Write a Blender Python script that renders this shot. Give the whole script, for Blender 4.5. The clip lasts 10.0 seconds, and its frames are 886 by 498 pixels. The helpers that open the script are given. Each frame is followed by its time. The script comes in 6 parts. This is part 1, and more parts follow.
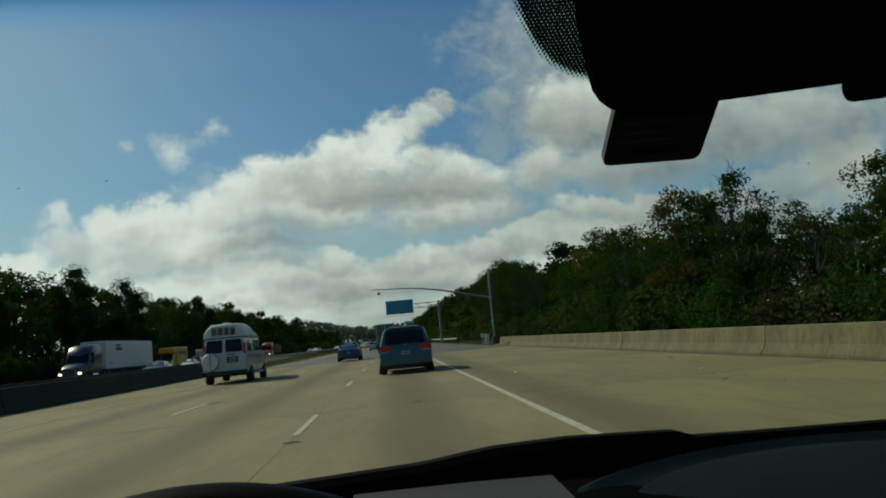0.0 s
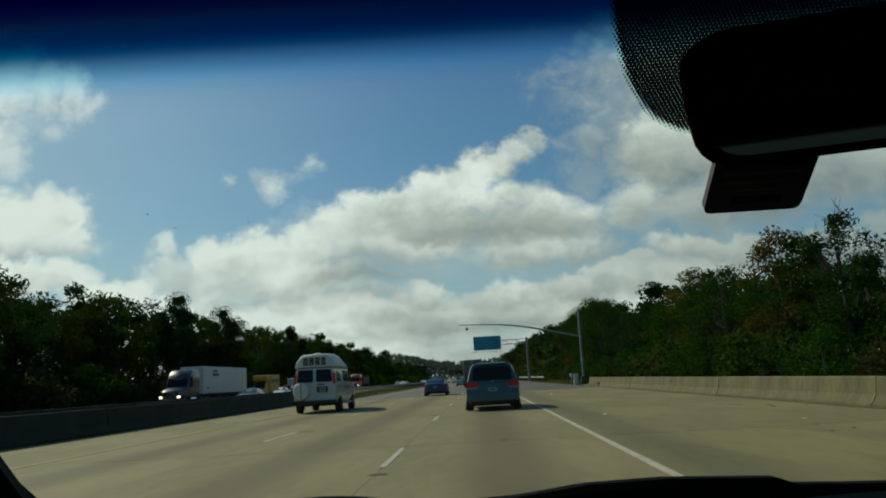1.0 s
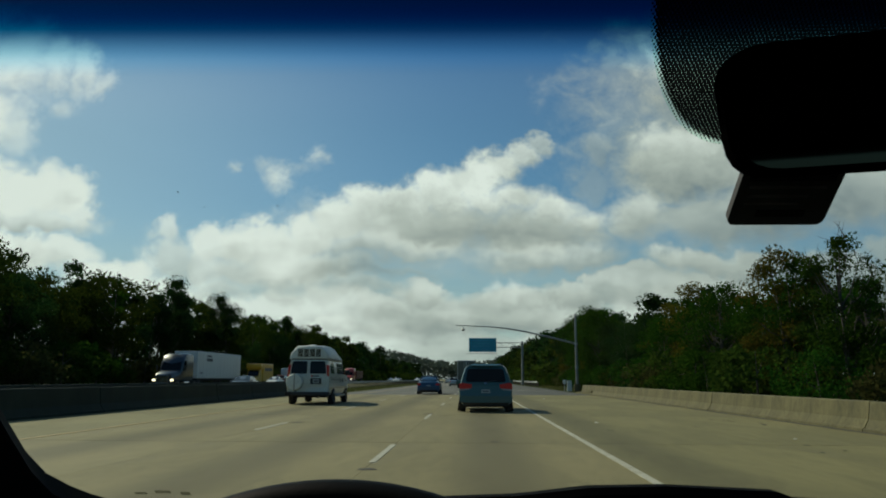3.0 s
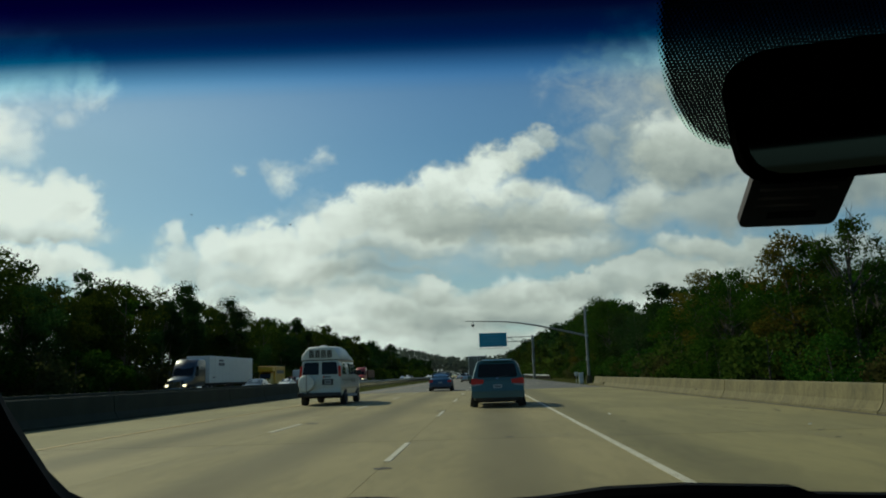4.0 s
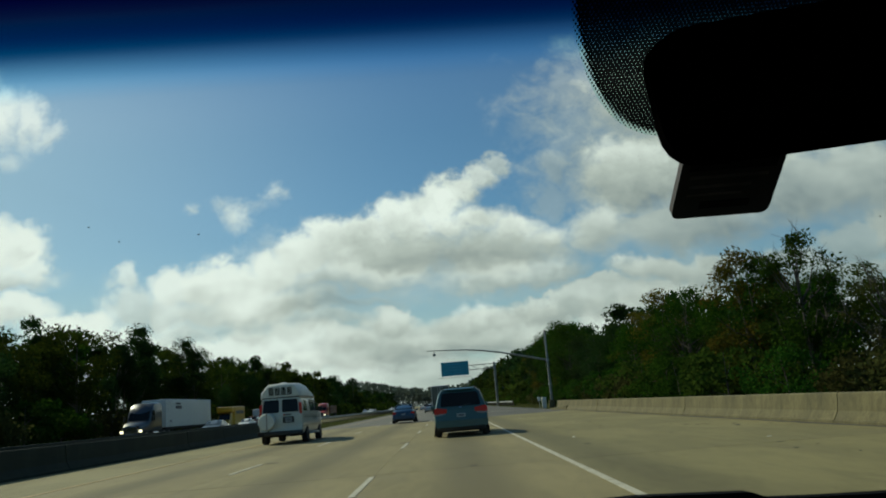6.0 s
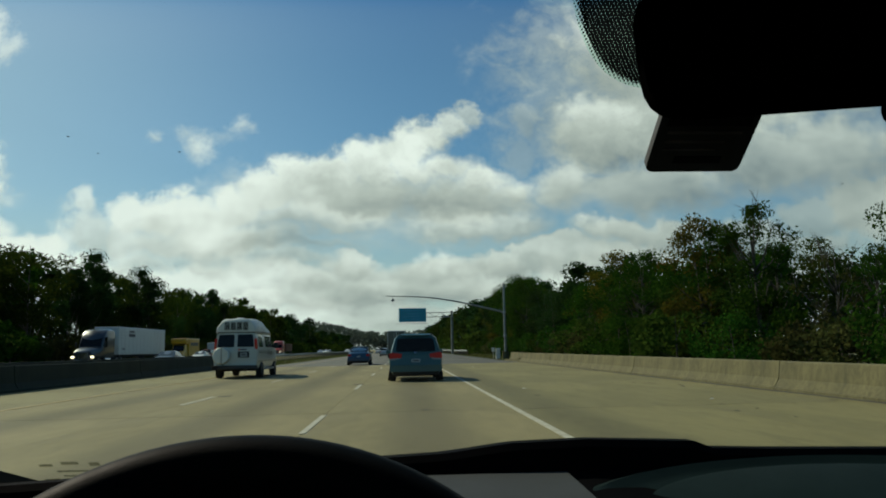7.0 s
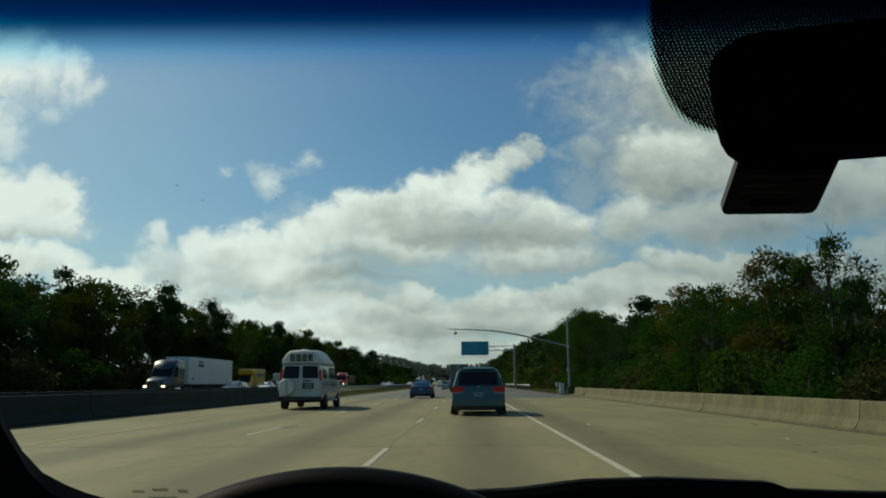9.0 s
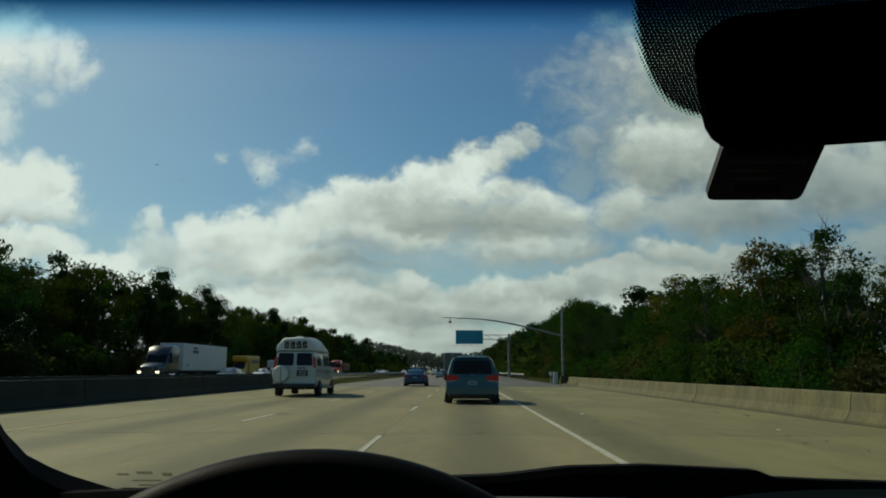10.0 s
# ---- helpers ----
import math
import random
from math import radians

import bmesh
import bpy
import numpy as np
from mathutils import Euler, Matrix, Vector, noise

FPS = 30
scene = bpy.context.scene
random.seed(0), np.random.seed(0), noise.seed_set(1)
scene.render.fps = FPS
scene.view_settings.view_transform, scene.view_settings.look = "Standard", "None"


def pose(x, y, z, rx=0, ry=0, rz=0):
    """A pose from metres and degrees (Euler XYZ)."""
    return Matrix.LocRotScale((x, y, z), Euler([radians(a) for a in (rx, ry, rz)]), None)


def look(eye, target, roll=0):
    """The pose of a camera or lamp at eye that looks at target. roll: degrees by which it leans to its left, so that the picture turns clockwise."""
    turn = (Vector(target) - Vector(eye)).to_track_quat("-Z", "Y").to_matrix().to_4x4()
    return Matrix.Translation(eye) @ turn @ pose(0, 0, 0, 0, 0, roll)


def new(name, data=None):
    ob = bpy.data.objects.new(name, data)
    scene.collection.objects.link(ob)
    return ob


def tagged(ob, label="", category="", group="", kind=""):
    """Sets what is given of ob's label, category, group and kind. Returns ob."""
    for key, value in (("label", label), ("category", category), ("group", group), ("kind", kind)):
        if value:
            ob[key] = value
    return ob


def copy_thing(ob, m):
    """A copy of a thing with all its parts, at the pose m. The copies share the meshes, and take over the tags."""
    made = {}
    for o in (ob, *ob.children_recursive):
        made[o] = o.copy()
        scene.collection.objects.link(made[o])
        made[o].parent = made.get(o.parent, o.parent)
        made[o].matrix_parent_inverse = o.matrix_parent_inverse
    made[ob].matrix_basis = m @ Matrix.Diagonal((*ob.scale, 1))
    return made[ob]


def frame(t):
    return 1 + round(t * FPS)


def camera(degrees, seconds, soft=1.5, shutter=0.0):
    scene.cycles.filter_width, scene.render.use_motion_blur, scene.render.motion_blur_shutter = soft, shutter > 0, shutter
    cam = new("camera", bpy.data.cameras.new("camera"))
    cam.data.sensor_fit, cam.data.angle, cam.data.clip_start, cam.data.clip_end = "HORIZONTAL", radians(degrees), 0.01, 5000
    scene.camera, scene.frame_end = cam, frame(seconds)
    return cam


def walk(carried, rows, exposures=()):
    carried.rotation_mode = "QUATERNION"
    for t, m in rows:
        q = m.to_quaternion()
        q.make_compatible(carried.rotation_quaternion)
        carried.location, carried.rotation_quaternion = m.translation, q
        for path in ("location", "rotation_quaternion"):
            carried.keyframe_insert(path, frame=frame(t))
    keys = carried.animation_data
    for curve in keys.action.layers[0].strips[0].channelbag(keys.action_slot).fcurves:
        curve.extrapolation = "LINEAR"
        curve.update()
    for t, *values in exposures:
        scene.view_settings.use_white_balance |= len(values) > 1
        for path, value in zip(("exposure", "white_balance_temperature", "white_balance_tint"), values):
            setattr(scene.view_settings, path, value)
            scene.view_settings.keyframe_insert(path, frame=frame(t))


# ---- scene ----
cam = camera(60.3, 10.0, soft=1.9)
# seconds, yaw, pitch, roll, x, y, z : held by hand at the driver's eye
PATH = [
    (0, -3.677, 6.545, 5.361, 0.0233, 0.0383, 1.2178),
    (0.2, 0.199, 9.906, 5.924, 0.0279, 0.0187, 1.2202),
    (0.5, 3.531, 9.369, 4.526, 0.0140, 0.0028, 1.2186),
    (1, 2.792, 9.707, 3.201, 0.0090, -0.0016, 1.2167),
    (1.5, 2.895, 8.504, 1.130, -0.0085, -0.0148, 1.2054),
    (2, 0.677, 10.720, 1.196, 0.0013, -0.0022, 1.2214),
    (2.2, 3.399, 10.293, 1.128, -0.0032, -0.0063, 1.2123),
    (3.3, 2.010, 9.630, -0.443, -0.0075, -0.0090, 1.2127),
    (3.5, 1.937, 10.779, 1.699, -0.0011, -0.0193, 1.2176),
    (4, 3.144, 9.393, 1.736, -0.0115, -0.0130, 1.2237),
    (4.5, 1.397, 8.414, -0.161, -0.0204, -0.0058, 1.2165),
    (5, 1.018, 10.610, 2.390, -0.0007, 0.0058, 1.2272),
    (5.5, 1.774, 13.117, 5.154, -0.0063, 0.0261, 1.2129),
    (5.7, 1.446, 12.338, 4.788, 0.0045, 0.0257, 1.2099),
    (6.8, -3.690, 9.816, 3.857, 0.0148, 0.0134, 1.2099),
    (7, -2.885, 7.398, 1.090, 0.0014, 0.0134, 1.2002),
    (7.5, 1.380, 10.314, 2.169, -0.0006, -0.0132, 1.2099),
    (8, 1.797, 10.953, 1.770, -0.0037, -0.0112, 1.2102),
    (8.5, 3.572, 8.981, -0.210, -0.0194, -0.0188, 1.1985),
    (9, 1.742, 9.921, 0.332, -0.0122, -0.0106, 1.2029),
    (9.5, 1.500, 11.438, 2.739, 0.0020, -0.0129, 1.2158),
    (10, 1.313, 9.072, -0.169, -0.0031, -0.0053, 1.1996),
]
EXPOSURE = [(0.0, -0.5), (0.5, -0.4), (1.0, -0.43), (2.0, -0.5), (3.5, -0.36), (5.0, -0.34), (5.5, -0.26), (7.0, -0.24), (8.5, -0.2), (9.5, -0.44), (10.0, -0.44)]
walk(cam, [(t, pose(x, y, z, 90 + p, r, w)) for t, w, p, r, x, y, z in PATH], exposures=EXPOSURE)

# ---- sky, sun ----
SUN_TO = Vector((-1.0, 0.75, 1.03)).normalized()
SUN_EL = math.asin(SUN_TO.z)
SUN_AZ = math.atan2(SUN_TO.x, SUN_TO.y)
sun = new("sun", bpy.data.lights.new("sun", "SUN"))
sun.data.energy, sun.data.angle, sun.data.color = 4.3, radians(0.6), (1.0, 0.89, 0.70)
sun.matrix_world = look(SUN_TO * 300, (0, 0, 0))


class Nodes:
    """Short hand for building a node tree."""

    def __init__(self, tree):
        self.t = tree

    def add(self, kind, **kw):
        n = self.t.nodes.new(kind)
        for k, v in kw.items():
            if k == "op":
                n.operation = v
        return n

    def link(self, a, b):
        self.t.links.new(a, b)

    def put(self, sock, v):
        if isinstance(v, bpy.types.NodeSocket):
            self.t.links.new(v, sock)
        else:
            sock.default_value = v

    def math(self, op, a, b=0.0, c=0.0, clamp=False):
        n = self.t.nodes.new("ShaderNodeMath")
        n.operation, n.use_clamp = op, clamp
        for s, v in zip(n.inputs, (a, b, c)):
            self.put(s, v)
        return n.outputs[0]

    def mix(self, f, a, b, blend="MIX"):
        n = self.t.nodes.new("ShaderNodeMix")
        n.data_type, n.blend_type = "RGBA", blend
        self.put(n.inputs[0], f)
        self.put(n.inputs[6], a)
        self.put(n.inputs[7], b)
        return n.outputs[2]

    def xyz(self, x, y, z):
        n = self.t.nodes.new("ShaderNodeCombineXYZ")
        for s, v in zip(n.inputs, (x, y, z)):
            self.put(s, v)
        return n.outputs[0]

    def noise(self, vec, scale, detail=4.0, rough=0.55, dist=0.0):
        n = self.t.nodes.new("ShaderNodeTexNoise")
        self.put(n.inputs["Vector"], vec)
        self.put(n.inputs["Scale"], scale)
        self.put(n.inputs["Detail"], detail)
        self.put(n.inputs["Roughness"], rough)
        self.put(n.inputs["Distortion"], dist)
        return n.outputs[0]

    def smooth(self, v, lo, hi, a=0.0, b=1.0):
        n = self.t.nodes.new("ShaderNodeMapRange")
        n.interpolation_type = "SMOOTHSTEP"
        for s, x in zip(n.inputs[:5], (v, lo, hi, a, b)):
            self.put(s, x)
        return n.outputs[0]


# cumulus heads as (bearing, height, half width, half height, tone, cover) on the sky plane ahead
LOW_HEAPS = (
    (-0.192, 0.070, 0.041, 0.012, 0.66, 0.8), (-0.121, 0.087, 0.037, 0.016, 0.66, 0.8), (-0.057, 0.108, 0.031, 0.022, 0.68, 0.85), (-0.018, 0.074, 0.066, 0.015, 0.58, 0.75),
    (0.050, 0.098, 0.052, 0.019, 0.62, 0.85), (0.147, 0.111, 0.063, 0.020, 0.62, 0.9), (0.204, 0.118, 0.067, 0.022, 0.6, 0.9), (0.265, 0.104, 0.081, 0.024, 0.56, 0.9),
    (0.108, 0.070, 0.088, 0.016, 0.5, 0.7), (0.509, 0.122, 0.102, 0.023, 0.5, 0.8), (0.641, 0.175, 0.056, 0.047, 0.72, 0.95), (0.560, 0.164, 0.055, 0.023, 0.56, 0.7),
)
SIDE_MASS = (
    (0.448, 0.377, 0.265, 0.123, 0.5, 1), (0.363, 0.288, 0.197, 0.072, 0.55, 1), (0.551, 0.247, 0.208, 0.064, 0.5, 0.9), (0.297, 0.385, 0.063, 0.065, 0.6, 1),
    (0.235, 0.409, 0.038, 0.049, 0.62, 0.52), (0.196, 0.413, 0.033, 0.033, 0.64, 0.47), (0.179, 0.389, 0.020, 0.015, 0.56, 0.28), (0.213, 0.344, 0.031, 0.044, 0.56, 0.47),
    (0.268, 0.273, 0.070, 0.055, 0.66, 1), (0.227, 0.210, 0.054, 0.039, 0.6, 0.95), (0.172, 0.301, 0.020, 0.036, 0.58, 0.6), (0.156, 0.257, 0.023, 0.031, 0.5, 0.4),
    (0.135, 0.361, 0.011, 0.016, 0.5, 0.14), (0.335, 0.209, 0.117, 0.035, 0.56, 0.9), (0.301, 0.148, 0.069, 0.023, 0.66, 0.95), (0.370, 0.143, 0.070, 0.025, 0.6, 0.95),
    (0.448, 0.138, 0.070, 0.023, 0.52, 0.85),
)
BANK_CROWN = (
    (0.086, 0.312, 0.018, 0.016, 0.7, 0.75), (0.062, 0.296, 0.025, 0.019, 0.72, 0.9), (0.035, 0.278, 0.032, 0.025, 0.75, 1), (0.004, 0.259, 0.040, 0.033, 0.78, 1),
    (-0.028, 0.249, 0.038, 0.031, 0.8, 1), (-0.061, 0.241, 0.037, 0.033, 0.88, 1), (-0.100, 0.224, 0.040, 0.031, 0.82, 1), (-0.136, 0.226, 0.040, 0.034, 0.88, 1),
    (-0.178, 0.205, 0.041, 0.037, 0.86, 1), (-0.219, 0.179, 0.042, 0.034, 0.8, 1), (-0.266, 0.169, 0.047, 0.032, 0.82, 1), (-0.309, 0.166, 0.045, 0.032, 0.78, 1),
    (-0.352, 0.170, 0.038, 0.032, 0.8, 0.95), (-0.368, 0.143, 0.038, 0.034, 0.7, 0.85),
)
BANK_FRONT = (
    (-0.073, 0.191, 0.174, 0.048, 0.56, 1), (-0.240, 0.137, 0.150, 0.038, 0.62, 1), (0.077, 0.184, 0.120, 0.046, 0.56, 1), (-0.042, 0.224, 0.068, 0.026, 0.66, 1),
    (0.019, 0.227, 0.044, 0.026, 0.8, 1), (0.059, 0.231, 0.047, 0.025, 0.82, 1), (0.105, 0.214, 0.047, 0.026, 0.76, 1), (0.148, 0.199, 0.041, 0.028, 0.7, 1),
    (-0.082, 0.167, 0.068, 0.018, 0.64, 0.85), (0.076, 0.160, 0.082, 0.020, 0.62, 0.9), (0.143, 0.158, 0.060, 0.020, 0.58, 0.85), (-0.149, 0.171, 0.068, 0.023, 0.64, 0.9),
    (-0.240, 0.143, 0.083, 0.020, 0.66, 0.9), (-0.307, 0.129, 0.075, 0.023, 0.66, 0.9), (-0.150, 0.115, 0.082, 0.015, 0.6, 0.75), (-0.352, 0.108, 0.067, 0.015, 0.6, 0.8),
)
BANK_BASES = (
    (0.040, 0.192, 0.113, 0.018, 0.26, 0.85), (-0.050, 0.196, 0.083, 0.018, 0.3, 0.8), (-0.112, 0.141, 0.112, 0.012, 0.3, 0.75), (-0.247, 0.106, 0.090, 0.011, 0.32, 0.7),
)
LEFT_HEAPS = (
    (-0.714, 0.259, 0.098, 0.044, 0.82, 1), (-0.625, 0.241, 0.076, 0.038, 0.86, 1), (-0.553, 0.246, 0.042, 0.030, 0.88, 1), (-0.525, 0.226, 0.021, 0.020, 0.8, 0.9),
    (-0.608, 0.210, 0.096, 0.019, 0.55, 0.9), (-0.423, 0.197, 0.022, 0.025, 0.68, 0.75), (-0.416, 0.154, 0.035, 0.032, 0.6, 0.75), (-0.561, 0.163, 0.059, 0.026, 0.76, 0.95),
    (-0.640, 0.165, 0.088, 0.028, 0.74, 1), (-0.490, 0.130, 0.062, 0.026, 0.7, 1), (-0.421, 0.105, 0.069, 0.023, 0.62, 0.9),
)
LEFT_WISPS = (
    (-0.719, 0.457, 0.100, 0.076, 0.84, 1), (-0.644, 0.445, 0.070, 0.063, 0.86, 1), (-0.594, 0.440, 0.045, 0.046, 0.82, 0.95), (-0.555, 0.434, 0.026, 0.042, 0.78, 0.85),
    (-0.533, 0.401, 0.018, 0.018, 0.7, 0.6), (-0.578, 0.377, 0.028, 0.018, 0.6, 0.45), (-0.688, 0.363, 0.062, 0.062, 0.8, 0.95), (-0.651, 0.343, 0.033, 0.045, 0.7, 0.7),
)
CLOUDLETS = (
    (-0.271, 0.268, 0.020, 0.024, 0.74, 0.75), (-0.282, 0.286, 0.017, 0.014, 0.66, 0.5), (-0.326, 0.287, 0.014, 0.010, 0.68, 0.6), (-0.224, 0.293, 0.015, 0.011, 0.64, 0.55),
    (-0.244, 0.281, 0.022, 0.011, 0.6, 0.35), (-0.221, 0.228, 0.032, 0.020, 0.58, 0.4),
)


def cloud_ramp(k, t):
    r = k.add("ShaderNodeValToRGB")
    for i, q in enumerate(((0.0, (0.23, 0.266, 0.28, 1)), (1.0, (0.89, 0.91, 0.905, 1)))):
        r.color_ramp.elements[i].position, r.color_ramp.elements[i].color = q
    r.color_ramp.elements.new(0.5).color = (0.50, 0.53, 0.52, 1)
    k.put(r.inputs[0], t)
    return k.mix(1.0, r.outputs[0], (CLOUD_GAIN, CLOUD_GAIN, CLOUD_GAIN, 1), "MULTIPLY")


def head_group():
    """One cumulus head laid over those behind it: lit above, grey below, its edge frayed."""
    tree = bpy.data.node_groups.new("cumulus_head", "ShaderNodeTree")
    for key in ("fray", "lum", "cover", "soft", "torn", "light", "veil"):
        tree.interface.new_socket(key, in_out="INPUT", socket_type="NodeSocketFloat")
    for key in ("place", "scale", "shift"):
        tree.interface.new_socket(key, in_out="INPUT", socket_type="NodeSocketVector")
    for key in ("light", "veil"):
        tree.interface.new_socket(key, in_out="OUTPUT", socket_type="NodeSocketFloat")
    k = Nodes(tree)
    q, out = k.add("NodeGroupInput").outputs, k.add("NodeGroupOutput")

    def vec(op, *args):
        n = k.add("ShaderNodeVectorMath")
        n.operation = op
        for s, v in zip(n.inputs, args):
            k.put(s, v)
        return n

    # the lower bound is never reached; it makes each head wait for the one behind it
    p = vec("MAXIMUM", q["place"], k.math("SUBTRACT", q["light"], 1e5)).outputs[0]
    p = vec("MULTIPLY_ADD", p, q["scale"], q["shift"]).outputs[0]
    w = k.add("ShaderNodeSeparateXYZ")
    k.link(p, w.inputs[0])
    w = w.outputs[1]
    r = vec("LENGTH", p).outputs["Value"]
    e = k.math("SUBTRACT", k.math("MULTIPLY_ADD", q["fray"], q["torn"], 1.42), r)
    mask = k.smooth(e, 0.0, k.math("MAXIMUM", k.math("MULTIPLY_ADD", w, -0.24, q["soft"]), 0.2), 0.0, q["cover"])
    lit = k.smooth(w, -0.9, 0.9, -0.36, 0.08)
    mx = k.add("ShaderNodeMix")
    k.put(mx.inputs[0], mask)
    k.put(mx.inputs[2], q["light"])
    k.put(mx.inputs[3], k.math("ADD", lit, q["lum"]))
    k.link(mx.outputs[0], out.inputs[0])
    k.link(k.math("MAXIMUM", q["veil"], mask), out.inputs[1])
    return tree


CLOUD_GAIN = 12.0


def make_world():
    world = bpy.data.worlds.new("sky")
    scene.world = world
    world.use_nodes = True
    k = Nodes(world.node_tree)
    world.node_tree.nodes.clear()
    out, bg = k.add("ShaderNodeOutputWorld"), k.add("ShaderNodeBackground")
    sky = k.add("ShaderNodeTexSky")
    sky.sky_type, sky.sun_disc = "NISHITA", False
    sky.sun_elevation, sky.sun_rotation = SUN_EL, SUN_AZ
    sky.air_density, sky.dust_density, sky.ozone_density = 1.0, 0.6, 2.0
    co = k.add("ShaderNodeTexCoord").outputs["Generated"]
    sep = k.add("ShaderNodeSeparateXYZ")
    k.link(co, sep.inputs[0])
    x, y, z = sep.outputs
    m = k.math("MAXIMUM", k.math("ABSOLUTE", y), 0.25)
    a, b = k.math("DIVIDE", x, m), k.math("DIVIDE", z, m)
    # the deck lies ahead; behind and overhead the sky is clear
    ahead = k.math("MULTIPLY", k.smooth(y, -0.05, 0.25), k.smooth(b, 0.62, 1.0, 1.0, 0.0))

    def cell(s, off):
        t = k.add("ShaderNodeTexVoronoi")
        t.voronoi_dimensions, t.feature = "2D", "SMOOTH_F1"
        k.put(t.inputs["Vector"], k.xyz(k.math("ADD", a, off), k.math("MULTIPLY", b, 1.2), off))
        k.put(t.inputs["Scale"], s)
        t.inputs["Smoothness"].default_value = 0.5
        return k.math("SUBTRACT", 0.42, t.outputs["Distance"])

    v = k.xyz(a, k.math("MULTIPLY", b, 1.25), 0.0)
    n1 = k.math("SUBTRACT", k.noise(v, 8.0, 2.0, 0.5), 0.5)
    n2 = k.math("SUBTRACT", k.noise(v, 24.0, 6.0, 0.62, 0.4), 0.5)
    n3 = k.math("SUBTRACT", k.noise(k.xyz(a, b, 3.0), 80.0, 4.0, 0.6), 0.5)
    puffs = k.math("ADD", k.math("MULTIPLY", cell(17.0, 2.1), 0.9), k.math("MULTIPLY", cell(46.0, 5.3), 0.45))
    rough = k.math("ADD", k.math("ADD", k.math("MULTIPLY", n1, 1.0), k.math("MULTIPLY", n2, 1.9)), k.math("ADD", puffs, k.math("MULTIPLY", n3, 0.5)))
    broad = k.math("SUBTRACT", k.noise(k.xyz(k.math("MULTIPLY", a, 0.55), b, 2.2), 11.0, 4.0, 0.5), 0.5)

    def blob(ca, cb, ra, rb, gain):
        e = k.math("ADD", k.math("POWER", k.math("DIVIDE", k.math("SUBTRACT", a, ca), ra), 2.0), k.math("POWER", k.math("DIVIDE", k.math("SUBTRACT", b, cb), rb), 2.0))
        return k.math("MULTIPLY", k.math("EXPONENT", k.math("MULTIPLY", e, -1.0)), gain)

    def blobs(d, rows):
        for q in rows:
            d = k.math("ADD", d, blob(*q))
        return d

    sunward = k.smooth(a, -0.62, 0.45, 0.35, -0.12)

    def shade(t):
        return cloud_ramp(k, k.math("ADD", t, sunward))

    # clear air with a thin veil of haze low over the horizon
    col = k.mix(1.0, sky.outputs[0], (0.60, 0.85, 0.98, 1), "MULTIPLY")
    veil = k.math("MULTIPLY", k.smooth(b, 0.0, 0.24, 0.85, 0.0), ahead)
    col = k.mix(veil, col, (0.46 * CLOUD_GAIN, 0.545 * CLOUD_GAIN, 0.55 * CLOUD_GAIN, 1))

    glare = k.math("MULTIPLY", k.smooth(a, -0.75, 0.05, 0.42, 0.0), ahead)
    col = k.mix(glare, col, (0.50 * CLOUD_GAIN, 0.60 * CLOUD_GAIN, 0.64 * CLOUD_GAIN, 1))

    def layer(col, top, base, thick, hard, soft, amp, extra=(), bias=0.0, cover=1.0, fill=0.0):
        """One row of cumulus: bright heads over a grey flat base."""
        d = k.math("MINIMUM", k.math("MULTIPLY", k.math("SUBTRACT", top, b), hard), k.math("MULTIPLY", k.math("SUBTRACT", b, base), soft))
        d = k.math("MAXIMUM", k.math("MINIMUM", d, 1.3), -1.6)
        d = blobs(d, extra)
        d = k.math("ADD", d, k.math("ADD", k.math("MULTIPLY", rough, amp), fill))
        mask = k.math("MULTIPLY", k.smooth(d, 0.05, 0.80, 0.0, cover), ahead)
        rise = k.math("DIVIDE", k.math("SUBTRACT", b, base), thick)
        t = k.math("ADD", k.math("MULTIPLY", k.math("MAXIMUM", k.math("MINIMUM", rise, 1.0), 0.1), 0.55), k.math("MULTIPLY", broad, 1.9))
        t = k.math("ADD", t, k.math("MULTIPLY", k.math("ADD", n2, k.math("MULTIPLY", puffs, 0.35)), 0.55))
        return k.mix(mask, col, shade(k.math("ADD", t, 0.26 + bias)))

    def wavy(mid, swing, scale, off):
        n = k.noise(k.xyz(k.math("ADD", a, off), 0.0, off), scale, 3.0, 0.5)
        return k.math("ADD", mid, k.math("MULTIPLY", k.math("SUBTRACT", n, 0.5), swing))

    col = layer(col, wavy(0.066, 0.05, 14.0, 1.7), -0.02, 0.07, 40.0, 60.0, 0.6, bias=0.06, cover=0.8, fill=0.35)
    col = layer(col, wavy(0.112, 0.10, 9.0, 4.2), wavy(0.058, 0.02, 6.0, 9.0), 0.06, 34.0, 34.0, 0.7, bias=0.04, cover=0.9, fill=0.5)
    # heaps of cumulus: each head is lit above and grey below, its edge frayed
    wa = k.math("SUBTRACT", k.noise(k.xyz(a, b, 7.0), 11.0, 9.0, 0.64), 0.5)
    wb = k.math("SUBTRACT", k.noise(k.xyz(a, b, 12.0), 11.0, 9.0, 0.64), 0.5)
    pa, pb = k.math("ADD", a, k.math("MULTIPLY", wa, 0.105)), k.math("ADD", b, k.math("MULTIPLY", wb, 0.085))
    fray = k.math("ADD", k.math("MULTIPLY", puffs, 0.12), k.math("ADD", k.math("MULTIPLY", n2, 0.55), k.math("MULTIPLY", n3, 0.16)))
    tone = k.math("ADD", k.math("ADD", sunward, k.math("MULTIPLY", broad, 0.9)), k.math("ADD", k.math("MULTIPLY", n2, 0.42), k.math("MULTIPLY", puffs, 0.14)))
    tree, place, light, mass = head_group(), k.xyz(pa, pb, 0.0), 0.5, 0.0
